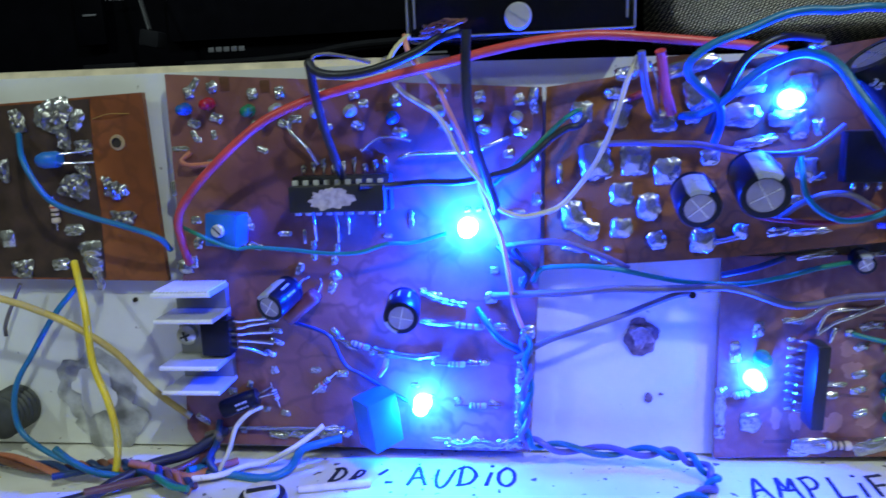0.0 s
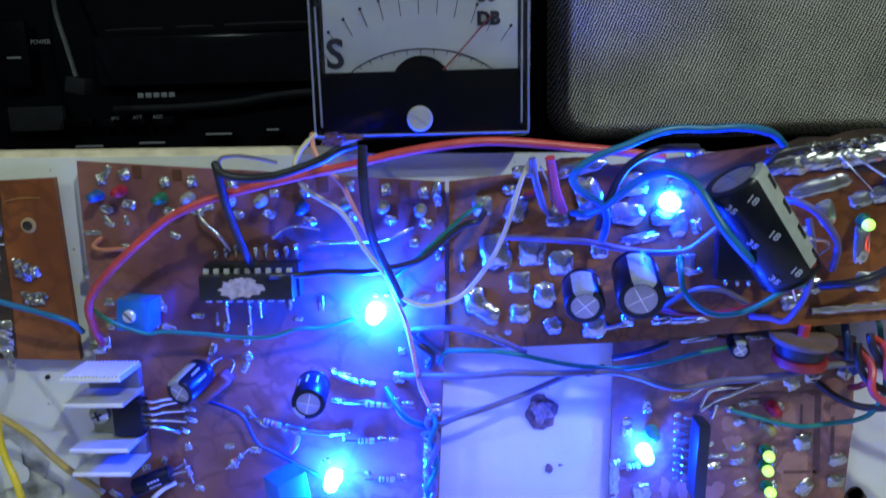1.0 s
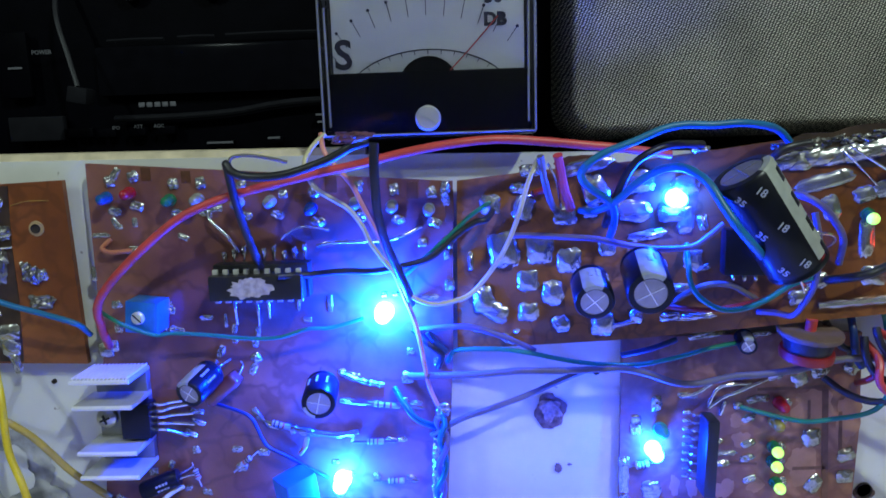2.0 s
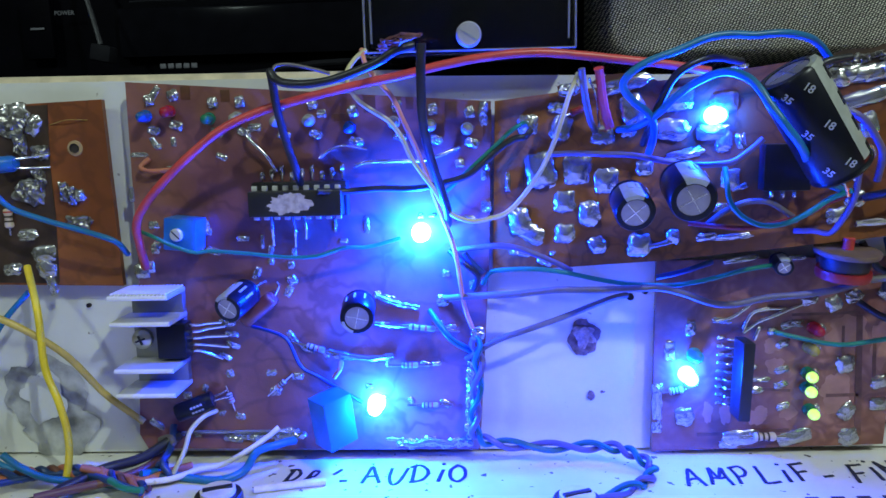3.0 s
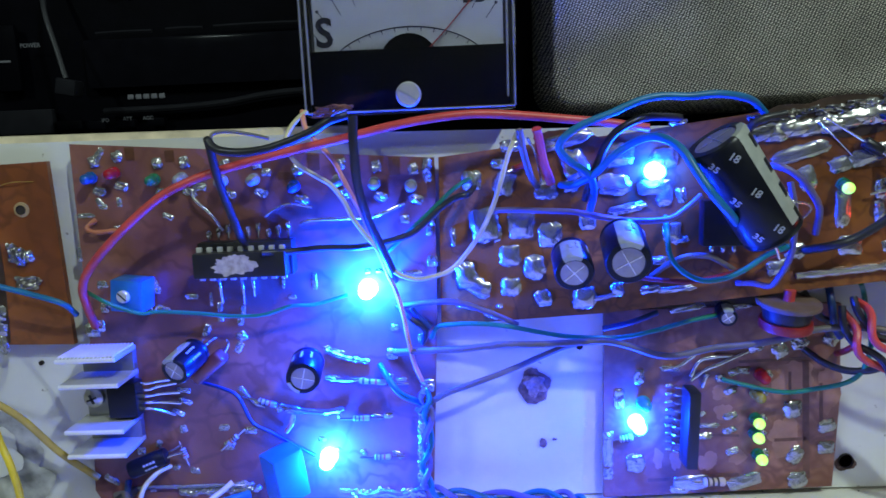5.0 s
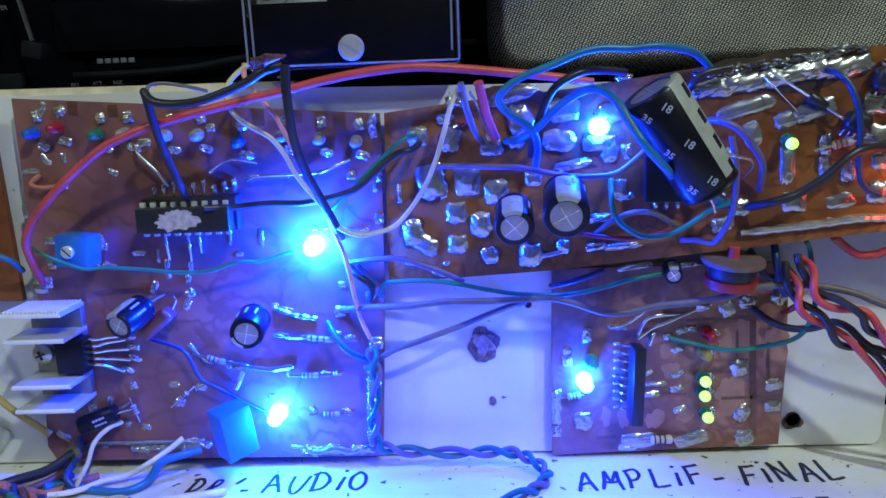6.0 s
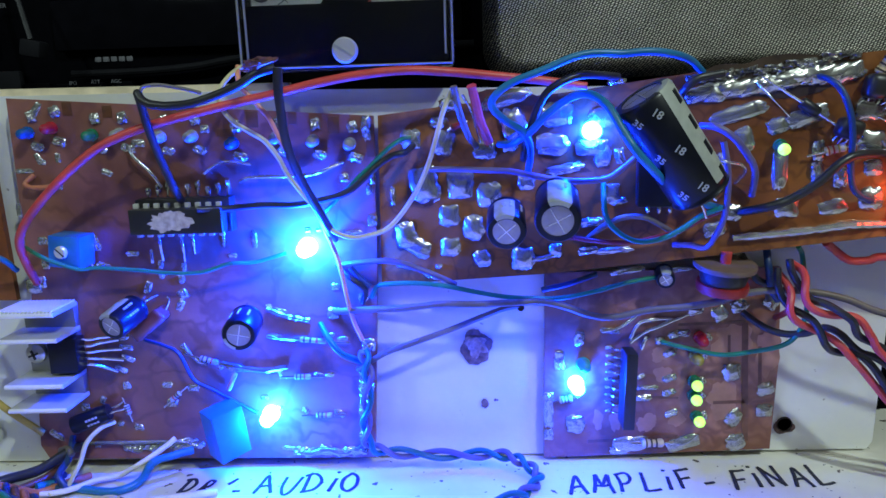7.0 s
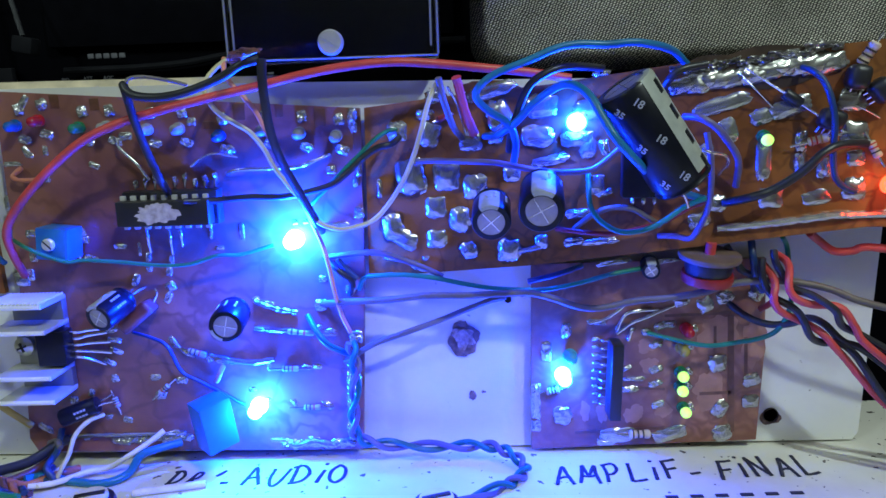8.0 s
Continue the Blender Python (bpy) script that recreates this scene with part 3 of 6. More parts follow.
def transceiver():
    t = thing("transceiver", pose(-0.10, 0.37, -0.022), "black radio transceiver front with pale lettering and small keys", "radio")
    part("case", box(0.40, 0.20, 0.245, 0.006, (0, 0.104, 0.1225)), RADIO, t)
    part("display", box(0.20, 0.006, 0.024, 0.002, (0.045, 0.0005, 0.1625)), GLOSS, t, "dark glossy display window")
    for a, b in (((-0.0483, 0.1770), (-0.0203, 0.1772)), ((-0.0133, 0.1776), (0.0047, 0.1776)), ((0.0103, 0.1779), (0.0571, 0.1781))):
        part("trim_bar", tube([(a[0], -0.001, a[1]), ((a[0] + b[0]) / 2, -0.0014, (a[1] + b[1]) / 2 + 0.0002), (b[0], -0.001, b[1])], 0.0009, 6), RADIO2, t, "dull silver trim line")
    part("key_ledge", tube([(-0.0479, -0.002, 0.1396), (-0.0123, -0.002, 0.1400), (0.0132, -0.002, 0.1415), (0.0330, -0.002, 0.1443), (0.0582, -0.002, 0.1458), (0.15, -0.002, 0.1478)], 0.0017, 8), RADIO2, t, "curved grey ledge")
    for k in range(5):
        part("badge_mark", box(0.0030, 0.0006, 0.0024, 0.0005), PRINT, t, "pale brand mark drawn as plain blocks" if k == 0 else "", pose(-0.0333 + 0.0039 * k, -0.0035, 0.1460))
    for word, p, h in (("POWER", (-0.0854, -0.0034, 0.1717), 0.0021), ("IPO", (-0.0493, -0.0036, 0.1344), 0.0018), ("ATT", (-0.0384, -0.0036, 0.1347), 0.0018), ("AGC", (-0.0284, -0.0036, 0.1347), 0.0018)):
        text_mesh(word, h, PRINT, "key_lettering", t, pose(*p, 90), 0.00003)
    for x, z, w, h in ((-0.066, 0.1345, 0.013, 0.0045), (-0.0525, 0.1340, 0.009, 0.0042), (-0.0375, 0.1342, 0.009, 0.0042), (-0.0225, 0.1344, 0.009, 0.0042), (-0.088, 0.137, 0.028, 0.012), (0.004, 0.127, 0.014, 0.003), (0.032, 0.128, 0.007, 0.003), (0.055, 0.139, 0.006, 0.002)):
        part("key", box(w, 0.004, h, 0.0008, (x, -0.001, z - 0.001)), RADIO2 if h > 0.008 else RADIO, t)
    for x, z, w in ((-0.088, 0.119, 0.012), (-0.062, 0.122, 0.014), (-0.030, 0.123, 0.013), (0.004, 0.1265, 0.013), (0.031, 0.1280, 0.006), (0.010, 0.1195, 0.006), (0.0545, 0.1385, 0.004), (0.0545, 0.1350, 0.003), (-0.0945, 0.1655, 0.007), (0.075, 0.1395, 0.016)):
        part("print_bar", box(w, 0.0005, 0.0010, 0.0001), PRINT, t, "", pose(x, -0.0035, z))
    power = part("power_key", box(0.016, 0.004, 0.032, 0.002, (-0.0955, -0.001, 0.167)), RADIO, t, "upright power key")
    for x in (-0.062, -0.030):
        k = part("small_knob", lathe([(0.0055, 0), (0.005, 0.006), (0.0045, 0.0075), (0, 0.0078)], 20), RADIO2, t, "", pose(x, 0, 0.1135, 90))
        part("pointer", box(0.0006, 0.004, 0.0006), PRINT, k, "", pose(0, 0.002, 0.0078))
    for x in (-0.035, 0.004):
        part("knob_ring", lathe([(0.0062, 0), (0.0066, 0.001), (0.0062, 0.002), (0.0055, 0.002), (0.0055, 0)], 26), PRINT, t, "", pose(x, 0, 0.2020, 90))
    for x in (0.040, 0.056):
        part("print_bar", box(0.007, 0.0005, 0.003), PRINT, t, "", pose(x, -0.0005, 0.1990))
    return t


transceiver()
plug = thing("microphone_plug", pose(-0.1513, 0.345, 0.1279), "small grey plug on a thin dark lead hanging at the radio", "plug")
part("body", box(0.0095, 0.008, 0.0075, 0.0012), RADIO2, plug, "", pose(0, 0, 0, 0, 12, 0))
part("lead", tube([(-0.001, 0, 0.004), (-0.006, 0.004, 0.018), (-0.013, 0.010, 0.038), (-0.018, 0.0235, 0.060)], 0.0012, 8), BLK, plug)


# ---- components ----
def led(p, lens, tip=(0, -1, -0.12), label="", size=1.0, off=0.0052, group="row of ten small lamps"):
    """Small round lamp: p is on the board; it stands off along tip."""
    tip = Vector(tip).normalized()
    t = thing("led", along(p, Vector(p) + tip) @ Matrix.Scale(size, 4), label, "led", group)
    r = 0.0016
    prof = [(0, off - 0.0042), (r * 1.2, off - 0.0042), (r * 1.2, off - 0.0034), (r, off - 0.0033), (r, off - 0.0006)]
    prof += [(r * math.cos(radians(a)), off - 0.0006 + r * math.sin(radians(a))) for a in (20, 40, 60, 75)] + [(0, off - 0.0006 + r)]
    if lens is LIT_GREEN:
        part("collar", lathe(prof[:4] + [(r, off - 0.0012), (0, off - 0.0012)], 18), L_GREEN, t, "clear green collar")
        prof = [(0, off - 0.0012), (r, off - 0.0012)] + prof[4:]
    part("lens", lathe(prof, 18), lens, t)
    for s in (-1, 1):
        part("lead", tube([(s * 0.0008, 0, off - 0.004), (s * 0.0009, 0, 0.0005), (s * 0.0011, 0.0004 * s, -0.0006)], 0.00025, 6), TIN, t)
    return t


def capacitor(a, b, r, label, face=(0, 0, 1), marks=1, reach=0.0042):
    """Electrolytic can from its seat a to its top b."""
    length = (Vector(b) - Vector(a)).length
    want = along(a, b).to_3x3().inverted() @ Vector(face)
    t = thing("capacitor", along(a, b, math.degrees(math.atan2(want.y, want.x))), label, "capacitor")
    part("sleeve", lathe([(r * 0.9, 0), (r, 0.0006), (r * 0.95, 0.0012), (r * 0.95, 0.0016), (r, 0.0022), (r, length - 0.0006), (r * 0.93, length), (r * 0.70, length + 0.0001), (r * 0.69, length - 0.0003), (0, length - 0.0003)], 32), SLEEVE, t)
    top = part("top", lathe([(r * 0.685, length - 0.0004), (r * 0.685, length - 0.0001), (0, length)], 28), CAPTOP, t, "scored aluminium top")
    for k in range(2):
        part("score", box(r * 1.25, 0.00022, 0.00012, 0, (0, 0, length + 0.00003)), TIN, top, "", pose(0, 0, 0, 0, 0, 35 + 90 * k))
    bm = bmesh.new()
    half, n = radians(31), 8
    cols = [[bm.verts.new((rr * math.cos(-half + 2 * half * k / n), rr * math.sin(-half + 2 * half * k / n), z)) for k in range(n + 1)]
            for rr, z in ((r * 1.012, 0.0024), (r * 1.012, length - 0.0006), (r * 0.945, length + 0.00012), (r * 0.74, length + 0.00022))]
    for u, v in zip(cols, cols[1:]):
        for k in range(n):
            bm.faces.new((u[k], u[k + 1], v[k + 1], v[k]))
    stripe = part("stripe", bm, STRIPE, t, "pale grey polarity stripe")
    for k in range(marks):
        z = length * (k + 0.5) / marks
        part("minus", box(0.0003, r * 0.22, r * 0.5, 0.0001, (r * 1.01, 0, z)), SLEEVE if marks > 1 else STRIPE, stripe)
    for s in (-1, 1):
        part("lead", tube([(0, s * r * 0.4, 0.0004), (0, s * r * 0.45, -reach * 0.5), (s * 0.0004, s * r * 0.5, -reach)], 0.0003, 6), TIN, t)
    return t



def sleeve_print(cap, r, length, rows, size=0.0030):
    """Rows of small pale marks that cannot be read, printed round a sleeve."""
    want = cap.matrix_basis.to_3x3().inverted() @ Vector((0, -1, 0.25))
    ang = math.degrees(math.atan2(want.y, want.x))
    for k in range(rows):
        for j in range(4):
            part("print_mark", box(0.00016, 0.00055, size / 5, 0, (r * 1.004, 0, length * 0.35 + j * size / 3.6)), PRINTW, cap, "", pose(0, 0, 0, 0, 0, ang - 40 + 34 * k))


PRINTW = mat("sleeve_print_pale", (0.42, 0.44, 0.44), 0.6, 0, 0.4, 2500)


def resistor(a, b, label, body=None, r=0.0009, bands=(0, 1, 2), frac=0.42):
    a, b = Vector(a), Vector(b)
    d = (b - a).length
    L = max(0.0028, d * frac)
    t = thing("resistor", along(a, b), label, "resistor")
    z0 = (d - L) / 2
    part("body", lathe([(0, z0), (r * 0.7, z0), (r, z0 + L * 0.08), (r, z0 + L * 0.22), (r * 0.86, z0 + L * 0.3), (r * 0.86, z0 + L * 0.7), (r, z0 + L * 0.78), (r, z0 + L * 0.92), (r * 0.7, z0 + L), (0, z0 + L)], 14), body or CREAMBODY, t)
    for k, bd in enumerate(bands):
        zz = z0 + L * (0.12 + 0.24 * k)
        part("band", lathe([(r * 1.02, zz), (r * 1.02, zz + L * 0.08)], 14), (BAND_R, BAND_K, BAND_G)[bd], t)
    part("lead", tube([(0, 0, 0), (0, 0, z0 + 0.0002)], 0.0003, 6), TIN, t)
    part("lead", tube([(0, 0, z0 + L - 0.0002), (0, 0, d)], 0.0003, 6), TIN, t)
    return t


# the row of ten lamps on the audio board
row = [((-0.0640, 0.1920, 0.0920), L_BLUE, "blue"), ((-0.0580, 0.1920, 0.0930), L_RED, "red"), ((-0.0480, 0.1920, 0.0910), L_GREEN, "green"), ((-0.0410, 0.1920, 0.0910), L_WHITE, "milky white"), ((-0.0310, 0.1920, 0.0900), L_WHITE, "milky white"),
       ((-0.0230, 0.1920, 0.0900), L_WHITE, "milky white"), ((-0.0130, 0.1920, 0.0880), L_BLUE, "blue"), ((-0.0020, 0.1920, 0.0890), L_WHITE, "milky white"), ((0.0070, 0.1920, 0.0880), L_WHITE, "milky white"), ((0.0160, 0.1920, 0.0870), L_WHITE, "milky white")]
for p, lens, word in row:
    led((p[0], 0.195, p[2] + 0.0006), lens, (0, -1, -0.1), "unlit " + word + " round led on the audio board", 0.82)
    joint(main, (p[0] + 0.0007, 0.195, p[2] + 0.0044), 2.6, 2.8, 10, 1.3)
    joint(main, (p[0] + 0.0012, 0.195, p[2] - 0.0030), 3.4, 2.2, -20, 1.1)
# lit lamps
LIT = [((0.0040, 0.1870, 0.0620), main, 0.195, 1.25), ((-0.0090, 0.1880, 0.0170), main, 0.195, 1.2), ((0.0720, 0.1920, 0.0230), right, 0.197, 1.15), ((0.0740, 0.1840, 0.0890), upper, 0.19, 1.15)]
for k, (p, bd, y, s) in enumerate(LIT):
    led((p[0], y, p[2]), (LIT_BLUE, LIT_BLUE_MID, LIT_BLUE_SOFT, LIT_BLUE_SOFT)[k], (0, -1, 0), "glowing blue round led, lit", s, 0.0052 if k < 2 else 0.0048, "lit blue lamps")
GR = (0.1160, 0.1820, 0.0850)
led((GR[0], GR[1] + 0.004, GR[2]), LIT_GREEN, (0, -1, -0.3), "lit green round led on the amplifier board", 0.82, 0.0058, "amplifier lamps")
RR = (0.1440, 0.1790, 0.0730)
led((RR[0], RR[1] + 0.004, RR[2]), LIT_RED, (0, -1, 0), "lit red round led at the amplifier board end", 1.15, 0.005, "amplifier lamps")
lamp("led_glow", "POINT", (RR[0], RR[1] - 0.008, RR[2]), (RR[0], 0, RR[2]), 0.0028, (1.0, 0.05, 0.01), 0.0016)
for k, (p, lens, word) in enumerate((((0.1040, 0.1940, 0.0350), L_RED, "unlit red"), ((0.1030, 0.1940, 0.0300), L_YELLOW, "unlit yellow"), ((0.1030, 0.1940, 0.0230), LIT_GREEN, "lit green"), ((0.1030, 0.1940, 0.0190), LIT_GREEN, "lit green"), ((0.1040, 0.1940, 0.0130), LIT_GREEN, "lit green"))):
    led((p[0], 0.197, p[2]), lens, (0, -1, -0.1), word + " led in the level column", 0.88, 0.0048, "column of level lamps")
    joint(right, (p[0] + 0.0022, 0.197, p[2] - 0.0004), 2.4, 2.6, 20, 1.0)
    joint(right, (p[0] - 0.0062, 0.197, p[2] + 0.0006), 3.6, 2.0, 15, 1.0)

# chip in its socket
ic = thing("dip_chip", pose(-0.0256, 0.195, 0.0712), "black eighteen-pin chip in a socket with a torn white label", "chip")
part("socket", box(0.0236, 0.0045, 0.0086, 0.0004, (0, -0.0028, 0)), BLACK, ic)
part("body", box(0.0226, 0.0042, 0.0062, 0.0005, (0, -0.0082, -0.0006)), BLACK, ic)
for k in range(9):
    x = -0.01016 + 0.00254 * k
    part("pin", box(0.0013, 0.0009, 0.0012, 0.0002, (x, -0.0079, 0.0031)), PINM, ic)
    part("pin", box(0.0013, 0.0009, 0.0009, 0.0002, (x, -0.0075, -0.0042)), PINM, ic)
    part("pin", tube([(x, -0.0005, 0.0040), (x, -0.0008, 0.0052), (x + 0.0002, 0.0002, 0.0062 + 0.001 * (k % 3))], 0.0003, 6), TIN, ic)
    joint(main, (-0.0258 + x, 0.195, 0.0768 + 0.0007 * (k % 3)), 1.3, 2.3, 0, 1.0)
bm = bmesh.new()
ring = []
for k in range(44):
    a = 2 * math.pi * k / 44
    r = 1 + 0.34 * noise.noise(Vector((math.cos(a) * 1.5, math.sin(a) * 1.5, 4))) + 0.38 * noise.noise(Vector((math.cos(a) * 4.0, math.sin(a) * 4.0, 9)))
    ring.append(bm.verts.new((-0.0015 + 0.0050 * r * math.cos(a), -0.01035, -0.0006 + 0.0026 * r * math.sin(a))))
bm.faces.new(ring)
part("label", bm, LABELP, ic, "torn white paper label", smooth=False)

# blue trimmer
tr = thing("trimmer", pose(-0.0552, 0.195, 0.0633, 0, 6, 0), "blue trimming potentiometer with a slotted screw", "potentiometer")
part("body", box(0.0080, 0.0072, 0.0080, 0.0004, (0, -0.0042, 0)), BLUEP, tr)
sc = part("screw", lathe([(0, 0), (0.0016, 0), (0.0016, 0.0006), (0.0013, 0.0009), (0, 0.0009)], 18), PINM, tr, "slotted steel screw", pose(-0.0006, -0.0078, 0.0, 90))
part("slot", box(0.0028, 0.0003, 0.0002), BLACK, sc, "", pose(0, 0, 0.00092, 0, 0, -40))
for s in (-1, 0, 1):
    part("lead", tube([(0.0034 * s, -0.0015, -0.0036), (0.0036 * s, -0.001, -0.0048), (0.0036 * s, 0.0005, -0.005)], 0.0003, 6), TIN, tr)

# heat sink with its power chip
hs = thing("heat_sink", pose(-0.0653, 0.195, 0.0360), "finned aluminium heat sink with a screwed power chip", "heat sink")
# the shade between the fins is put into the back plate's dark colour
part("back", box(0.0135, 0.0022, 0.0255, 0.0003, (0.0004, -0.0012, 0)), ALU_SHADE, hs)
for z in (0.0124, 0.0058, -0.0062, -0.0126):
    fin = part("fin", box(0.0150, 0.0112, 0.0013, 0.0005, (0, -0.0062, z)), ALU, hs)
    # light caught on edges and ridges is painted with the paler aluminium
    part("front_edge", tube([(-0.0074, -0.0117, z), (0, -0.0118, z), (0.0074, -0.0117, z)], 0.0006, 8), ALU_LIT, fin, "front edge with its bright light put into a paler colour")
    if z > 0.01:
        for k in range(15):
            part("ridge", box(0.00046, 0.0108, 0.0009, 0.0001, (-0.0068 + 0.00097 * k, -0.0062, z + 0.0007), 1), ALU_LIT, fin)
chip = part("power_chip", box(0.0075, 0.0045, 0.0092, 0.0004, (0.0052, -0.0045, -0.0002)), SLEEVE, hs, "black power chip")
scw = part("screw", lathe([(0, 0), (0.0027, 0), (0.0026, 0.0010), (0.0016, 0.0018), (0, 0.0020)], 20), STEEL, hs, "steel cross-head screw", pose(-0.0040, -0.0024, -0.0004, 90))
for a in (0, 90):
    part("slot", box(0.0026, 0.0005, 0.0004), BLACK, scw, "", pose(0, 0, 0.0020, 0, 0, a + 20))
for k, (dx, dz) in enumerate(((0.0125, 0.0032), (0.0140, 0.0022), (0.0150, -0.0004), (0.0152, -0.0034), (0.0120, -0.0066))):
    z = 0.0034 - 0.0017 * k
    part("pin", tube([(0.0088, -0.0040, z), (0.0112, -0.0040, z), (0.0130, -0.0024, z + (dz - z) * 0.4), (0.0086 + dx * 0.62, -0.0010, dz)], 0.00042, 7), TIN, hs)
    joint(main, (-0.0653 + 0.0092 + dx * 0.62, 0.195, 0.0362 + dz), 3.6, 1.5, (5, 10, -10, -25, -40)[k], 1.0)

cap = capacitor((-0.0398, 0.1895, 0.0484), (-0.0422, 0.1805, 0.0460), 0.0037, "small black electrolytic capacitor leaning from the board", (-0.4, -0.2, 1), 1, 0.0056)
sleeve_print(cap, 0.0037, 0.010, 2)
cap = capacitor((-0.0117, 0.1890, 0.0447), (-0.0108, 0.1790, 0.0437), 0.0041, "black electrolytic capacitor standing from the board", (-0.8, 0, -0.7), 1, 0.0062)
sleeve_print(cap, 0.0041, 0.010, 3)
cap = capacitor((-0.0520, 0.1920, 0.0190), (-0.0610, 0.1900, 0.0160), 0.0024, "small black electrolytic capacitor lying on the board", (0, 0.3, -1))
sleeve_print(cap, 0.0024, 0.008, 2)
film = thing("film_capacitor", along((-0.0420, 0.1920, 0.0400), (-0.0320, 0.1920, 0.0480)), "red-brown dipped film capacitor lying on the board", "capacitor")
part("body", box(0.0052, 0.0040, 0.0105, 0.0014, (0, 0, 0.0050), 3), BROWNFILM, film)
part("lead", tube([(0.001, 0, 0.010), (0.001, 0.0012, 0.0125), (0.001, 0.0024, 0.013)], 0.0003, 6), TIN, film)
bb = thing("box_capacitor", pose(-0.0196, 0.1878, 0.0150, 0, -8, 45), "pale blue box-shaped film capacitor standing on the board", "capacitor")
part("case", box(0.0084, 0.0074, 0.0132, 0.0004, (0, 0, 0)), BLUEFILM, bb)
for s in (-1, 1):
    part("lead", tube([(0.0035, 0.0025, 0.003 * s), (0.0045, 0.0045, 0.003 * s), (0.0052, 0.0062, 0.003 * s)], 0.0003, 6), TIN, bb)

PALEBLUE = mat("pale_resistor", (0.34, 0.36, 0.38), 0.45, 0, 0.1, 300)
for a, b, lab in (((-0.0060, 0.1940, 0.0270), (0.0060, 0.1940, 0.0270), "small pale resistor"), ((-0.0010, 0.1940, 0.0160), (0.0110, 0.1940, 0.0160), "small banded resistor"), ((-0.0060, 0.1940, 0.0380), (0.0130, 0.1940, 0.0360), "small banded resistor"),
                  ((-0.0310, 0.1940, 0.0340), (-0.0180, 0.1940, 0.0300), "blue-grey banded resistor"), ((-0.0490, 0.1940, 0.0220), (-0.0470, 0.1940, 0.0150), "cream resistor"), ((-0.0310, 0.1940, 0.0250), (-0.0380, 0.1940, 0.0190), "cream resistor")):
    resistor(a, b, lab + " on the audio board", PALEBLUE, 0.00078, (1, 1, 0), 0.36)

# solder joints of the audio board
for p, w, h, tn in (((-0.0690, 0.1950, 0.0530), 4.2, 4.0, 0), ((-0.0670, 0.1950, 0.0540), 2.5, 3.0, 0), ((-0.0650, 0.1950, 0.0650), 2.6, 2.2, 0), ((-0.0520, 0.1950, 0.0650), 2.8, 2.6, 0), ((-0.0510, 0.1950, 0.0630), 2.2, 2.0, 0), ((-0.0650, 0.1950, 0.0590), 2.4, 3.0, 0), ((-0.0500, 0.1950, 0.0580), 4.0, 1.8, -20),
                    ((-0.0420, 0.1950, 0.0610), 3.2, 1.4, 0), ((-0.0370, 0.1950, 0.0600), 0.9, 3.4, 0), ((-0.0350, 0.1950, 0.0580), 1.5, 2.4, 0), ((-0.0350, 0.1950, 0.0550), 1.6, 1.8, 0), ((-0.0290, 0.1950, 0.0570), 1.3, 2.6, 0), ((-0.0300, 0.1950, 0.0540), 1.8, 2.2, 0), ((-0.0300, 0.1950, 0.0500), 2.6, 2.6, 30),
                    ((-0.0310, 0.1950, 0.0470), 1.8, 3.2, -30), ((-0.0390, 0.1950, 0.0520), 1.9, 3.4, -20), ((-0.0630, 0.1950, 0.0860), 1.5, 3.0, 25), ((-0.0620, 0.1950, 0.0850), 1.6, 1.4, 0), ((-0.0580, 0.1950, 0.0860), 1.4, 2.4, 0), ((-0.0670, 0.1950, 0.0830), 4.2, 1.3, 0), ((-0.0590, 0.1950, 0.0790), 2.8, 1.9, 0), ((-0.0460, 0.1950, 0.0820), 2.8, 1.5, -25)):
    joint(main, p, w, h, tn)
for p, w, h, tn in (((-0.0370, 0.1950, 0.0890), 3.6, 1.9, 0), ((-0.0620, 0.1950, 0.0980), 1.9, 4.2, -35), ((-0.0700, 0.1950, 0.0730), 1.3, 3.6, 0), ((-0.0200, 0.1950, 0.0920), 2.4, 1.9, 0), ((0.0200, 0.1950, 0.0900), 2.1, 4.0, 15), ((0.0140, 0.1950, 0.0790), 2.3, 2.0, 0), ((0.0200, 0.1950, 0.0760), 1.6, 2.6, 0), ((0.0200, 0.1950, 0.0680), 1.5, 3.0, 0),
                    ((-0.0200, 0.1940, 0.0740), 3.6, 1.4, 0), ((-0.0100, 0.1950, 0.0640), 1.3, 4.6, 0), ((0.0040, 0.1950, 0.0660), 1.6, 1.4, 0), ((0.0070, 0.1950, 0.0660), 2.0, 1.2, 0), ((0.0150, 0.1950, 0.0650), 5.0, 1.6, 0), ((-0.0170, 0.1950, 0.0670), 1.4, 1.8, 0), ((-0.0180, 0.1950, 0.0640), 0.9, 3.4, 0), ((-0.0160, 0.1950, 0.0600), 2.2, 1.3, 0),
                    ((0.0100, 0.1950, 0.0510), 2.2, 1.8, 0), ((0.0170, 0.1950, 0.0480), 2.4, 2.4, 0), ((0.0090, 0.1950, 0.0440), 3.6, 3.0, 0), ((-0.0080, 0.1950, 0.0460), 2.0, 1.5, 0), ((-0.0050, 0.1950, 0.0450), 3.4, 1.2, -15), ((-0.0020, 0.1950, 0.0430), 3.0, 1.2, -20), ((-0.0070, 0.1950, 0.0380), 3.6, 1.3, -10), ((0.0080, 0.1950, 0.0380), 2.0, 1.2, 0)):
    joint(main, p, w, h, tn)
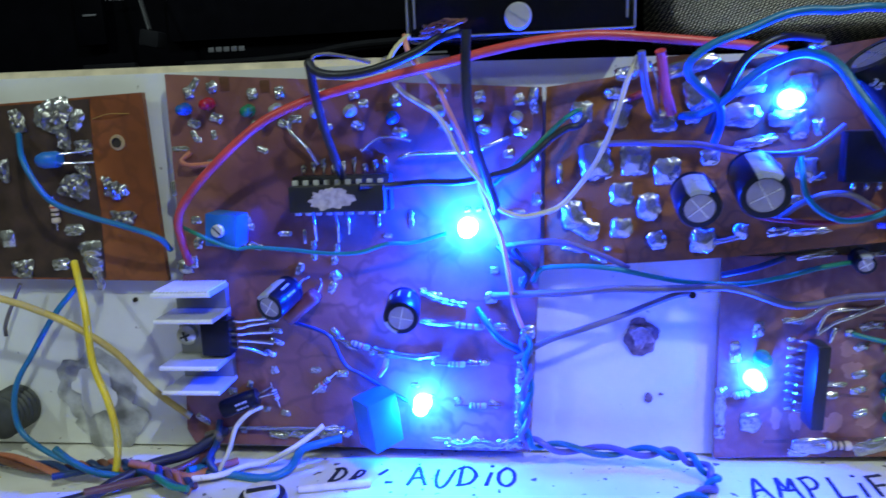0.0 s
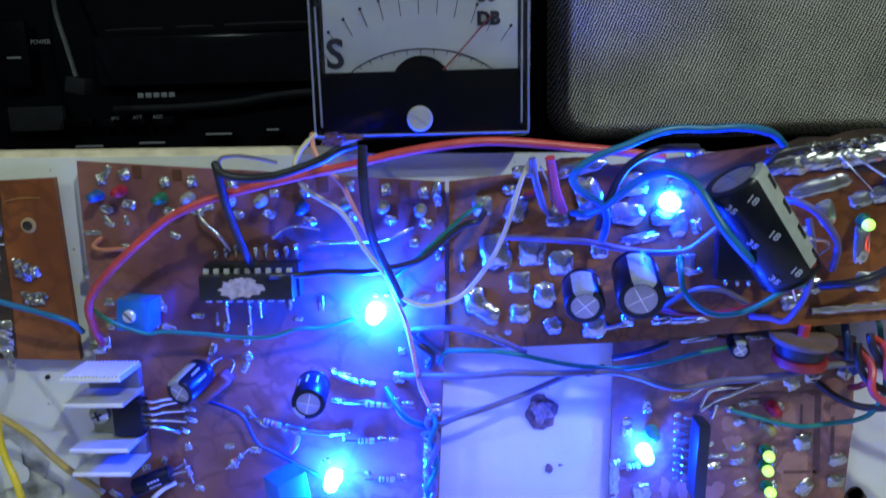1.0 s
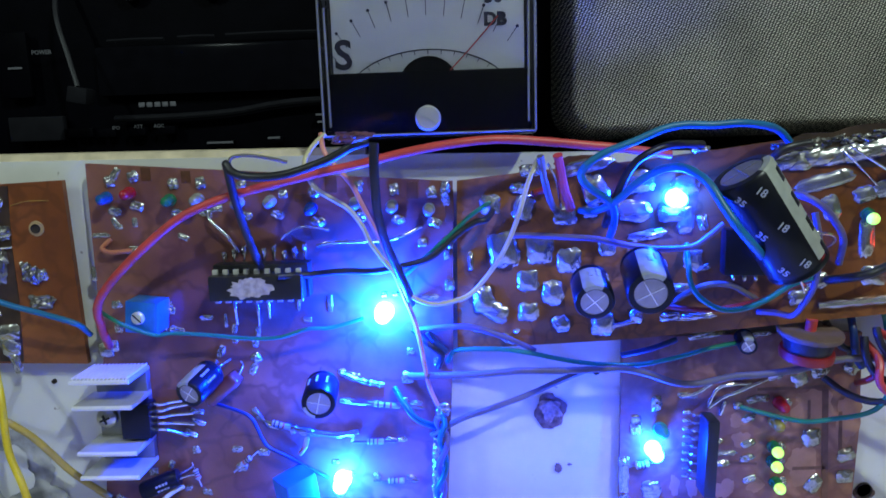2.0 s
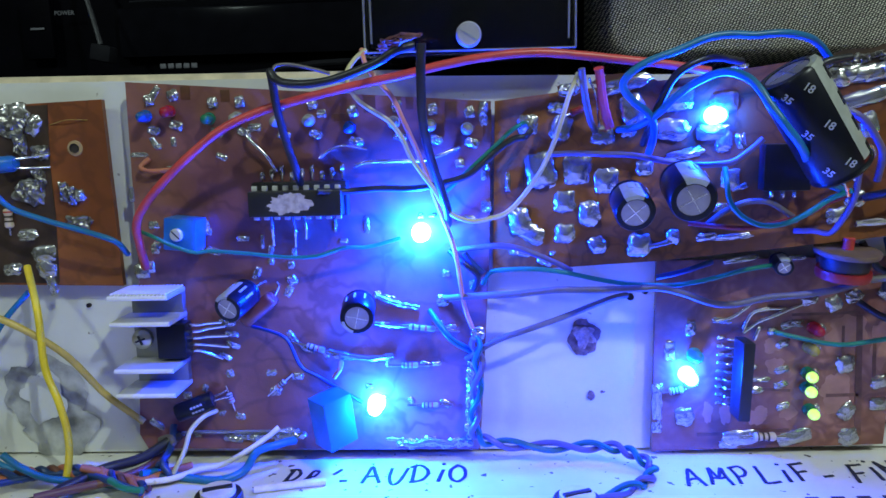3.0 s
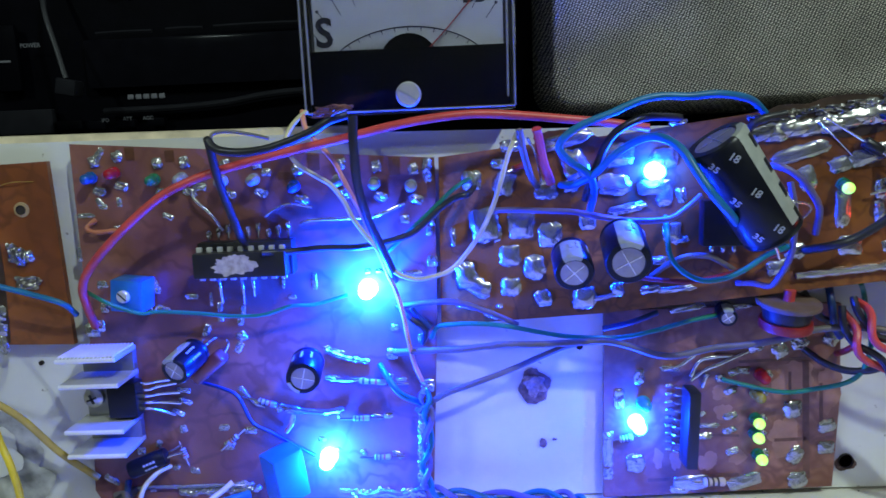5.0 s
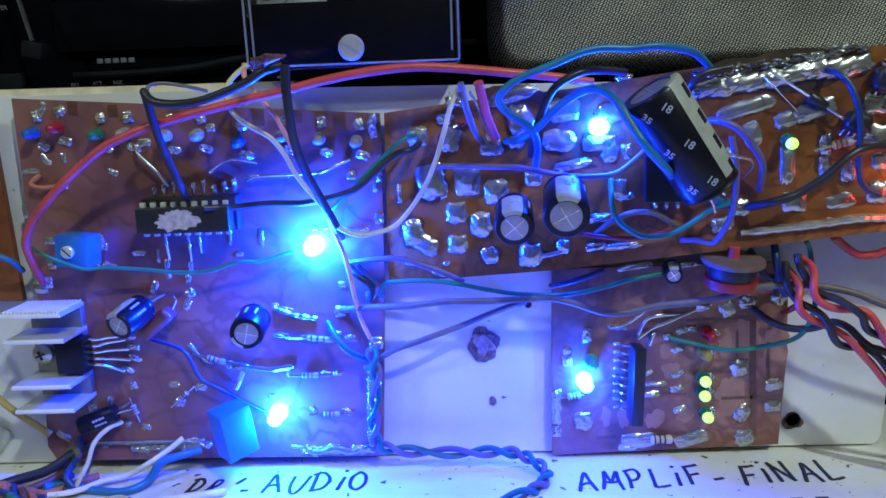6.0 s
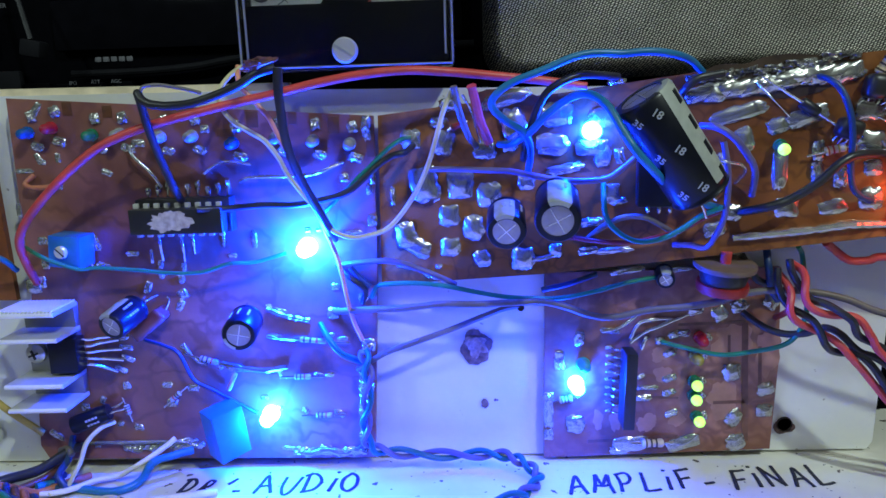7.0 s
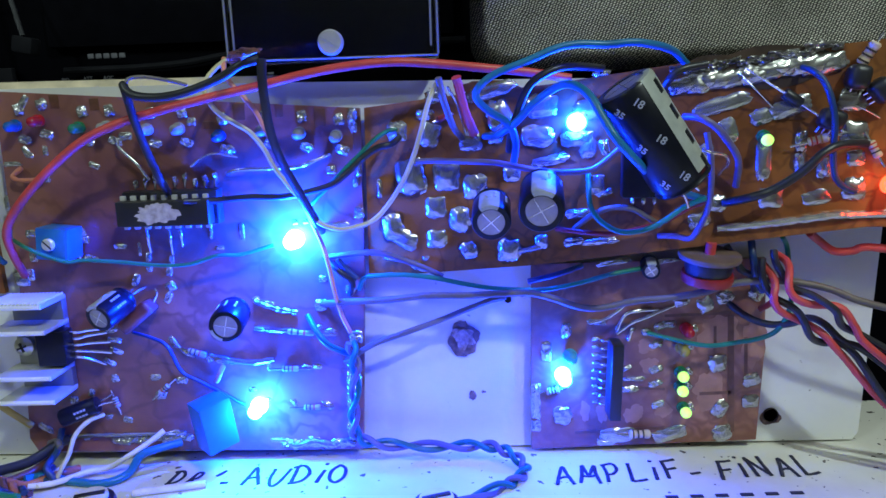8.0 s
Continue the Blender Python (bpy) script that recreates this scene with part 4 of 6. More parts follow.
for p, w, h, tn in (((0.0110, 0.1950, 0.0370), 2.8, 1.0, 0), ((0.0180, 0.1950, 0.0350), 3.6, 3.2, 0), ((-0.0220, 0.1950, 0.0300), 1.4, 2.2, 20), ((-0.0170, 0.1950, 0.0290), 6.0, 1.4, -5), ((-0.0060, 0.1950, 0.0280), 1.2, 2.6, 0), ((0.0040, 0.1950, 0.0270), 3.0, 1.4, -15), ((0.0070, 0.1950, 0.0270), 2.2, 1.4, 0), ((-0.0110, 0.1950, 0.0210), 2.2, 1.4, 0), ((-0.0070, 0.1950, 0.0180), 1.9, 1.2, 0),
                    ((0.0000, 0.1950, 0.0170), 1.6, 2.0, 30), ((0.0090, 0.1950, 0.0160), 3.0, 1.8, -30), ((-0.0010, 0.1950, 0.0050), 2.6, 2.2, 0), ((-0.0050, 0.1950, 0.0060), 4.4, 1.2, -8), ((-0.0310, 0.1950, 0.0350), 1.6, 3.2, 35), ((-0.0370, 0.1950, 0.0250), 3.0, 1.8, 0), ((-0.0300, 0.1950, 0.0240), 3.2, 1.9, 0), ((-0.0460, 0.1950, 0.0130), 2.6, 1.9, -20), ((-0.0510, 0.1950, 0.0140), 2.0, 1.5, 0),
                    ((-0.0480, 0.1950, 0.0250), 2.0, 2.4, 0), ((-0.0550, 0.1950, 0.0210), 1.6, 2.2, -20), ((-0.0600, 0.1950, 0.0190), 2.4, 2.2, 0), ((-0.0690, 0.1950, 0.0110), 4.2, 2.0, -35), ((-0.0580, 0.1950, 0.0080), 1.8, 1.8, 0), ((-0.0360, 0.1950, 0.0200), 3.0, 2.6, 0)):
    joint(main, p, w, h, tn)
# beaded solder run along the lower and right edges
rng = random.Random(3)
for a, b, n in (((-0.0500, 0.1950, 0.0070), (-0.0300, 0.1950, 0.0080), 13), ((-0.0030, 0.1950, 0.0050), (0.0140, 0.1950, 0.0050), 8), ((0.0150, 0.1950, 0.0050), (0.0160, 0.1950, 0.0280), 11)):
    a, b = Vector(a), Vector(b)
    for k in range(n):
        p = a.lerp(b, (k + 0.5) / n) + Vector((rng.uniform(-1, 1), 0, rng.uniform(-1, 1))) * 0.0004
        joint(main, p, rng.uniform(2.4, 4.6), rng.uniform(1.7, 2.8), rng.uniform(-25, 25) + (90 if abs(b.z - a.z) > 0.02 else 0), 1.3)

# bare jumper links
def link(pts, r=0.00035, label="bare tinned wire link on the board", m=None):
    return wire(m or TIN, r, pts, label, "jumper_wire", 0.25)


link([(-0.0210, 0.1940, 0.0810), (-0.0180, 0.1940, 0.0830), (-0.0140, 0.1930, 0.0840), (-0.0090, 0.1940, 0.0830)])
link([(-0.0120, 0.1940, 0.0790), (-0.0090, 0.1930, 0.0800), (-0.0020, 0.1930, 0.0800), (0.0050, 0.1940, 0.0800), (0.0090, 0.1930, 0.0810), (0.0140, 0.1950, 0.0830)], 0.0005)
link([(-0.0390, 0.1940, 0.0880), (-0.0380, 0.1930, 0.0860), (-0.0340, 0.1930, 0.0820), (-0.0320, 0.1940, 0.0780)], 0.0004)
link([(-0.0640, 0.1940, 0.0820), (-0.0660, 0.1930, 0.0800), (-0.0640, 0.1930, 0.0790), (-0.0590, 0.1940, 0.0790)], 0.0006, "short orange link wire", ORANGEW)
for x0, z0, x1, z1 in ((820, 70, 825, 230), (930, 80, 935, 240), (985, 80, 990, 200)):
    p0, p1 = Vector((-0.0760, 0.1950, 0.0710)), Vector((-0.0250, 0.1950, 0.0690))
    s = (p1 - p0).x / 1000
    link([p0 + Vector((x0 * s, -0.001, -z0 * s)), p0 + Vector(((x0 + x1) / 2 * s + 0.0004, -0.0016, -(z0 + z1) / 2 * s)), p0 + Vector((x1 * s, -0.0004, -z1 * s))], 0.0004)

part("solder_track", tube([(-0.0650, 0.1950, 0.0080), (-0.0570, 0.1940, 0.0090), (-0.0480, 0.1940, 0.0090), (-0.0380, 0.1940, 0.0090), (-0.0300, 0.1950, 0.0080)], 0.0006, 7, 8, 0.5), SOLDER, main, "thin run of solder along the lower edge")

part("solder_track", tube([(-0.0030, 0.1950, 0.0060), (-0.0000, 0.1940, 0.0050), (0.0050, 0.1940, 0.0060), (0.0100, 0.1940, 0.0050), (0.0130, 0.1940, 0.0060), (0.0160, 0.1940, 0.0050)], 0.0008, 8, 8, 0.7), SOLDER, main, "thick run of solder along the lower edge")
part("solder_track", tube([(0.0180, 0.1950, 0.0260), (0.0180, 0.1940, 0.0210), (0.0170, 0.1940, 0.0190), (0.0160, 0.1940, 0.0120), (0.0160, 0.1940, 0.0080), (0.0160, 0.1950, 0.0060)], 0.0007, 8, 8, 0.7), SOLDER, main, "thick run of solder along the edge")

for pts, r in (([(-0.0081, 0.1945, 0.0456), (-0.0039, 0.1945, 0.0438), (-0.0007, 0.1945, 0.0430), (0.0028, 0.1945, 0.0423)], 0.0006), ([(-0.0212, 0.1945, 0.0310), (-0.0156, 0.1945, 0.0296), (-0.0100, 0.1945, 0.0288), (-0.0043, 0.1945, 0.0296)], 0.0007), ([(-0.0088, 0.1945, 0.0383), (-0.0044, 0.1945, 0.0374), (0.0015, 0.1945, 0.0376)], 0.0005), ([(-0.0308, 0.1945, 0.0356), (-0.0282, 0.1945, 0.0321), (-0.0253, 0.1945, 0.0307)], 0.0005)):
    part("solder_track", tube(pts, r, 8, 7, 0.6), SOLDER, main)

# ---- the amplifier board: solder pads ----
for p, w, h, tn in (((0.0340, 0.1940, 0.0770), 7.2, 9.4, 8), ((0.0430, 0.1940, 0.0770), 6.9, 8.4, 0), ((0.0500, 0.1930, 0.0740), 5.9, 6.6, 0), ((0.0400, 0.1940, 0.0690), 5.2, 6.0, 0), ((0.0460, 0.1930, 0.0660), 5.2, 6.2, 0), ((0.0400, 0.1940, 0.0610), 5.0, 4.8, 0), ((0.0480, 0.1930, 0.0580), 4.2, 4.4, 20), ((0.0290, 0.1950, 0.0640), 5.5, 7.0, 10), ((0.0320, 0.1950, 0.0610), 7.0, 5.0, -30), ((0.0580, 0.1920, 0.0580), 5.6, 5.6, 0),
                    ((0.0660, 0.1910, 0.0600), 3.0, 3.6, 0), ((0.0290, 0.1950, 0.0560), 6.0, 1.6, -10), ((0.0350, 0.1940, 0.0540), 3.6, 2.2, -25), ((0.0380, 0.1940, 0.0920), 4.0, 2.8, -10), ((0.0390, 0.1940, 0.0870), 4.8, 6.6, -20), ((0.0310, 0.1950, 0.0880), 5.0, 5.2, 0), ((0.0490, 0.1930, 0.0850), 6.0, 4.6, 0), ((0.0560, 0.1920, 0.0910), 6.4, 7.6, 20), ((0.0550, 0.1920, 0.0860), 3.5, 3.2, 0), ((0.0660, 0.1910, 0.0930), 8.0, 5.6, 5)):
    joint(upper, p, w, h, tn, 1.5, lean=-6)
for p, w, h, tn in (((0.0650, 0.1910, 0.0860), 8.0, 5.2, 0), ((0.0540, 0.1920, 0.0970), 12.0, 3.4, 12), ((0.0770, 0.1900, 0.0920), 6.4, 5.2, 0), ((0.0740, 0.1900, 0.0850), 7.0, 4.0, 0), ((0.0770, 0.1900, 0.0830), 4.2, 5.4, 0), ((0.0680, 0.1910, 0.0800), 8.6, 2.6, 10), ((0.0810, 0.1900, 0.0830), 3.0, 4.6, 10), ((0.0790, 0.1900, 0.0740), 4.6, 5.2, 0), ((0.0810, 0.1900, 0.0720), 5.0, 2.0, 15), ((0.0750, 0.1900, 0.0670), 6.2, 2.2, 5), ((0.0590, 0.1920, 0.0770), 4.4, 4.0, 0),
                    ((0.0410, 0.1940, 0.0960), 5.0, 3.2, 0), ((0.0740, 0.1900, 0.0600), 5.0, 2.0, 5), ((0.0800, 0.1900, 0.0600), 9.0, 1.8, 5), ((0.0370, 0.1940, 0.0560), 1.6, 1.2, 0), ((0.0800, 0.1900, 0.1000), 4.0, 1.3, 8), ((0.0200, 0.1950, 0.0920), 2.4, 4.2, 0), ((0.0210, 0.1950, 0.0790), 1.5, 3.6, 0), ((0.0210, 0.1950, 0.0680), 1.6, 2.6, 0), ((0.0260, 0.1950, 0.0740), 1.4, 4.6, 0)):
    joint(upper, p, w, h, tn, 1.3, lean=-6)
for p, w, h, tn in (((0.1070, 0.1870, 0.0920), 14.0, 3.8, 16), ((0.1090, 0.1870, 0.0860), 4.4, 6.2, 10), ((0.1160, 0.1860, 0.0890), 5.4, 3.8, 18), ((0.1220, 0.1850, 0.0910), 9.0, 4.2, 18), ((0.1170, 0.1860, 0.0790), 3.8, 9.6, 0), ((0.1250, 0.1850, 0.0830), 2.8, 4.6, 0), ((0.1250, 0.1850, 0.0780), 3.0, 5.2, 8), ((0.1300, 0.1840, 0.0770), 3.2, 5.0, 0), ((0.1190, 0.1860, 0.0700), 6.0, 5.4, 0), ((0.1290, 0.1850, 0.0700), 7.4, 4.0, 10), ((0.1370, 0.1840, 0.0790), 4.6, 4.0, 0),
                    ((0.1370, 0.1840, 0.0720), 5.6, 5.6, 0), ((0.1360, 0.1840, 0.0850), 6.0, 5.0, 0), ((0.1350, 0.1840, 0.0920), 6.6, 5.0, 0), ((0.1030, 0.1870, 0.0650), 5.0, 3.6, 15), ((0.1070, 0.1870, 0.0690), 5.0, 4.2, 0), ((0.1040, 0.1870, 0.0810), 3.6, 4.0, 0), ((0.0760, 0.1900, 0.0850), 5.0, 4.0, 0)):
    joint(upper, p, w, h, tn, 1.4, lean=-6)
for ob in [o for o in upper.children if o.name.startswith("solder_joint")]:
    c, s = ob.matrix_basis.translation, ob.matrix_basis.to_scale()
    if min(s.x, s.y) > 0.0013:
        flat_patch("flux_halo", c, s.x * 2.45, s.y * 2.45, FLUX, upper, c.x * 900, "", 0.5, None, 0.00012, -0.105)
for k, p in enumerate(((-0.0540, 0.1950, 0.0980), (-0.0440, 0.1950, 0.0970), (-0.0080, 0.1950, 0.0940), (0.0020, 0.1950, 0.0940), (0.0120, 0.1950, 0.0920), (0.0210, 0.1950, 0.0880), (-0.0150, 0.1950, 0.0910))):
    part("etched_mark", box((0.0024, 0.0024, 0.003, 0.002, 0.0028, 0.0022, 0.0042)[k], 0.00025, (0.0035, 0.003, 0.004, 0.003, 0.0042, 0.008, 0.002)[k], 0.0001), FLUX, main, "", Matrix.Translation(p))
# the heaped solder bar at the top edge
rng = random.Random(8)
a, b = Vector((0.0970, 0.1880, 0.0980)), Vector((0.1310, 0.1840, 0.1020))
flat_patch("flux_halo", a.lerp(b, 0.5), (b - a).length * 1.02, 0.0092, STAIN, upper, 3.3, "brown burnt flux", 0.3, None, 0.00015, -0.105)
for k in range(13):
    p = a.lerp(b, 0.06 + 0.9 * k / 12) + Vector((0, 0, rng.uniform(-1, 1) * 0.0005 - 0.0012))
    joint(upper, p, rng.uniform(5.6, 8.0), rng.uniform(3.7, 4.5), rng.uniform(6, 16), 1.9, lean=-6)
for k in range(15):
    p = a.lerp(b, k / 14) + Vector((0, 0, rng.uniform(-1, 1) * 0.0007 + 0.0019))
    joint(upper, p, rng.uniform(2.2, 5.2), rng.uniform(1.3, 2.4), rng.uniform(0, 20), 1.5, dull=rng.random() < 0.55, lean=-6)
part("solder_track", tube([(0.1070, 0.1860, 0.0630), (0.1180, 0.1850, 0.0640), (0.1260, 0.1840, 0.0650), (0.1330, 0.1830, 0.0660), (0.1410, 0.1830, 0.0660), (0.17, 0.1801, 0.0672)], 0.0009, 8, 8, 0.4), SOLDER, upper, "long run of solder along the lower edge")
part("solder_track", tube([(0.0580, 0.1920, 0.0570), (0.0620, 0.1910, 0.0580), (0.0660, 0.1910, 0.0590)], 0.0006, 7, 6, 0.3), SOLDER, upper)
hole_ring((-0.0840, 0.1960, 0.0850), 0.0012, left)

cap = capacitor((0.0536, 0.1852, 0.0705), (0.0530, 0.1750, 0.0678), 0.0045, "black electrolytic capacitor with grey stripe on the amplifier board", (-0.1, 0, 1), 1, 0.0075)
sleeve_print(cap, 0.0047, 0.010, 2)
cap = capacitor((0.0652, 0.1829, 0.0743), (0.0635, 0.1685, 0.0710), 0.0050, "taller black electrolytic capacitor with grey stripe on the amplifier board", (0.1, 0, 1), 1, 0.0085)
sleeve_print(cap, 0.0052, 0.012, 2)
CAN_A, CAN_B, CAN_R = Vector((0.0925, 0.1660, 0.0765)), Vector((0.0789, 0.1630, 0.0963)), 0.0062
big = capacitor(CAN_A, CAN_B, CAN_R, "large black electrolytic capacitor with grey stripe lying across the board", (0.72, -0.62, 0.33), 4)
for k, f in enumerate((0.18, 0.55, 0.90)):
    # printed values on the black sleeve
    L = (CAN_A - CAN_B).length
    for word, turn in (("18", -66), ("35", -104)):
        m = pose(0, 0, L * f, 0, 0, turn) @ pose(CAN_R * 1.004, 0, 0, 90, 0, 90) @ pose(0, 0, 0, 0, 0, -62)
        text_mesh(word, 0.0016, SLEEVE_INK, "sleeve_print", big, m, 0.00003)
block = thing("power_transistor", pose(0.0894, 0.1868, 0.0768, 0, 0, -6), "black block-shaped power transistor under the large capacitor", "transistor")
part("body", box(0.0104, 0.0046, 0.0108, 0.0006, (0, -0.0026, 0)), SLEEVE, block)
for k in (-1, 0, 1):
    part("pin", tube([(0.0025 * k, -0.002, -0.0050), (0.0025 * k, -0.002, -0.0068), (0.0025 * k, 0.0002, -0.0076)], 0.0005, 6), TIN, block)
# red diode-like parts and their leads
rd = thing("red_resistor", Matrix(), "red resistor standing on long leads", "resistor")
part("body", tube([(0.0460, 0.1830, 0.1000), (0.0470, 0.1850, 0.0960), (0.0480, 0.1870, 0.0920), (0.0500, 0.1900, 0.0870)], 0.0011, 9, 5, 0.2), RED, rd)
part("lead", tube([(0.0440, 0.1840, 0.0980), (0.0460, 0.1860, 0.0940), (0.0480, 0.1920, 0.0870)], 0.0003, 6), TIN, rd)
part("lead", tube([(0.0500, 0.1900, 0.0870), (0.0510, 0.1930, 0.0850)], 0.0004, 6), TIN, rd)
resistor((0.0400, 0.1930, 0.0900), (0.0450, 0.1920, 0.0920), "dark red banded resistor on the amplifier board", DRED, 0.0009, (1,), 0.6)
wire(GREY, 0.0008, [(0.0420, 0.1820, 0.1000), (0.0430, 0.1840, 0.0950), (0.0450, 0.1880, 0.0890), (0.0470, 0.1920, 0.0860)], "stiff grey-brown wire on the amplifier board")
resistor((0.1220, 0.1840, 0.0820), (0.1330, 0.1810, 0.0850), "tan banded resistor on long leads", None, 0.00105, (0, 0, 2), 0.36)
resistor((0.1340, 0.1820, 0.0980), (0.1380, 0.1790, 0.1060), "cream resistor with dark bands standing at the board end", None, 0.00125, (1, 1, 1), 0.56)
resistor((0.1380, 0.1830, 0.0850), (0.1420, 0.1810, 0.0770), "small red-banded resistor at the board end", None, 0.0010, (0, 0, 1), 0.45)
dd = thing("diode", along((0.1110, 0.1840, 0.1000), (0.1330, 0.1820, 0.0850)), "black diode on long bare leads", "diode")
dl = (Vector((0.1110, 0.1840, 0.1000)) - Vector((0.1330, 0.1820, 0.0850))).length
part("body", lathe([(0, dl * 0.39), (0.0011, dl * 0.39), (0.0013, dl * 0.40), (0.0013, dl * 0.55), (0.0011, dl * 0.56), (0, dl * 0.56)], 14), BLACK, dd)
for z0, z1 in ((0, dl * 0.40), (dl * 0.55, dl)):
    part("lead", tube([(0, 0, z0), (0.0002, 0, (z0 + z1) / 2), (0, 0, z1)], 0.00028, 6), TIN, dd)
link([(0.1100, 0.1850, 0.0990), (0.1130, 0.1830, 0.0950), (0.1180, 0.1850, 0.0910)], 0.00022)
link([(0.1350, 0.1810, 0.1000), (0.1330, 0.1810, 0.0980), (0.1340, 0.1820, 0.0960), (0.1340, 0.1830, 0.0940)], 0.00025)
link([(0.1350, 0.1830, 0.0910), (0.1370, 0.1820, 0.0900), (0.1410, 0.1830, 0.0880)], 0.00025)
tk = thing("transistor", Matrix.Translation((0.1300, 0.1840, 0.0880)) @ pose(0, 0, 0, 0, 20, -6), "small black transistor on the amplifier board", "transistor")
part("body", box(0.0054, 0.0046, 0.0046, 0.0017, (0, -0.0024, 0), 3), BLACK, tk)
for s in (-1, 0, 1):
    part("lead", tube([(0.0012 * s, -0.0012, -0.0018), (0.0013 * s, 0, -0.0034)], 0.00025, 6), TIN, tk)
copy_thing(tk, Matrix.Translation((0.1350, 0.1840, 0.0970)) @ pose(0, 0, 0, 0, -80, -6))
copy_thing(tk, Matrix.Translation((0.1400, 0.1830, 0.0940)) @ pose(0, 0, 0, 0, 50, -6))
joint(upper, (0.1350, 0.1840, 0.0930), 5.0, 4.4, 10, 1.6, lean=-6)

# ---- the level board ----
sip = thing("level_chip", Matrix.Translation((0.0850, 0.1970, 0.0230)) @ pose(0, 0, 0, 0, 1.5, 0), "black nine-pin upright chip on the level board", "chip")
part("body", box(0.0030, 0.0064, 0.0205, 0.0004, (-0.0002, -0.0050, 0)), BLACK, sip)
for k in range(9):
    z = 0.0094 - 0.0022 * k
    part("pin", tube([(-0.0012, -0.0022, z), (-0.0030, -0.0018, z), (-0.0036, 0.0002, z)], 0.0003, 6), TIN, sip)
    pp = Vector((0.0850, 0.1970, 0.0230))
    joint(right, (pp.x - 0.0042, 0.197, pp.z + z), 1.8, 1.0, 0, 0.6)
for p, w, h, tn in (((0.0680, 0.1970, 0.0290), 3.0, 5.0, 0), ((0.0730, 0.1970, 0.0350), 2.8, 4.0, 0), ((0.0650, 0.1970, 0.0140), 2.6, 8.0, 0), ((0.0650, 0.1970, 0.0190), 2.6, 2.4, 0), ((0.0650, 0.1970, 0.0080), 2.6, 3.2, 0), ((0.0720, 0.1970, 0.0110), 5.2, 5.2, 0), ((0.1140, 0.1970, 0.0120), 4.2, 5.0, -30), ((0.1150, 0.1970, 0.0050), 5.2, 4.6, 20), ((0.1130, 0.1970, 0.0250), 4.6, 5.0, 0), ((0.1220, 0.1970, 0.0200), 4.8, 3.6, 20), ((0.1220, 0.1970, 0.0140), 4.4, 3.8, 0),
                    ((0.0870, 0.1970, 0.0050), 10.0, 4.2, 5), ((0.1010, 0.1970, 0.0050), 9.0, 4.0, 15), ((0.0840, 0.1970, 0.0030), 5.0, 2.2, 0), ((0.0900, 0.1970, 0.0180), 4.4, 1.8, 0), ((0.0910, 0.1970, 0.0210), 6.0, 1.4, 0), ((0.1220, 0.1970, 0.0440), 4.2, 4.0, -30), ((0.0850, 0.1970, 0.0530), 9.0, 1.6, 8), ((0.0980, 0.1970, 0.0530), 6.4, 1.4, 5), ((0.0810, 0.1970, 0.0370), 5.0, 1.6, -5), ((0.0890, 0.1970, 0.0240), 3.0, 1.2, 25)):
    joint(right, p, w, h, tn, 0.9)
led((0.0740, 0.1970, 0.0280), lens_mat("lens_clear_teal", (0.05, 0.35, 0.45)), (0, -1, 0.1), "unlit pale blue led on the level board", 1.0, 0.004, "level board lamps")
resistor((0.0660, 0.1960, 0.0180), (0.0730, 0.1960, 0.0190), "small banded resistor on the level board", None, 0.0010, (1, 1, 1), 0.5)
resistor((0.0870, 0.1950, 0.0060), (0.0980, 0.1950, 0.0060), "small banded resistor in a run of solder", None, 0.0012, (1, 1, 1), 0.5)
# bare copper islands of the level board
def island(p, w, h, seed):
    flat_patch("copper_island", p, w, h, COPPER_BRIGHT, right, seed, "", 0.5, None, 0.00012)


COPPER_BRIGHT = mat("bright_copper", (0.44, 0.23, 0.15), 0.45, 0.35, 0.15, 250, 0.1, 600)
for k, (p, w, h) in enumerate((((0.0830, 0.1970, 0.0120), 0.0034, 0.0062), ((0.0780, 0.1970, 0.0120), 0.0026, 0.0060), ((0.0910, 0.1970, 0.0110), 0.0058, 0.0052), ((0.0990, 0.1970, 0.0120), 0.0052, 0.0040), ((0.0950, 0.1970, 0.0250), 0.0050, 0.0045), ((0.0940, 0.1970, 0.0300), 0.0046, 0.0034), ((0.1110, 0.1970, 0.0170), 0.0085, 0.0100), ((0.1220, 0.1970, 0.0310), 0.0060, 0.0120), ((0.1130, 0.1970, 0.0340), 0.0110, 0.0085))):
    island(p, w, h, 1.7 * k)
# etched channels between the copper areas
for a, b, w in (((0.1157, 0.1970, 0.0381), (0.1174, 0.1970, 0.0053), 0.0011), ((0.0986, 0.1970, 0.0383), (0.1157, 0.1970, 0.0387), 0.0005), ((0.1118, 0.1970, 0.0352), (0.1123, 0.1970, 0.0243), 0.0005), ((0.1199, 0.1970, 0.0319), (0.1207, 0.1970, 0.0178), 0.0006), ((0.0903, 0.1970, 0.0185), (0.0993, 0.1970, 0.0179), 0.0005), ((0.1085, 0.1970, 0.0164), (0.1168, 0.1970, 0.0166), 0.0006), ((0.0755, 0.1970, 0.0058), (0.0996, 0.1970, 0.0069), 0.0006)):
    a, b = Vector(a), Vector(b)
    part("etched_channel", box(w * 1.5, 0.0003, (b - a).length, 0, (0, 0, (b - a).length / 2)), CHANNEL, right, "", Matrix.Translation(a) @ pose(0, 0, 0, 0, math.degrees(math.atan2(b.x - a.x, b.z - a.z)), 0))
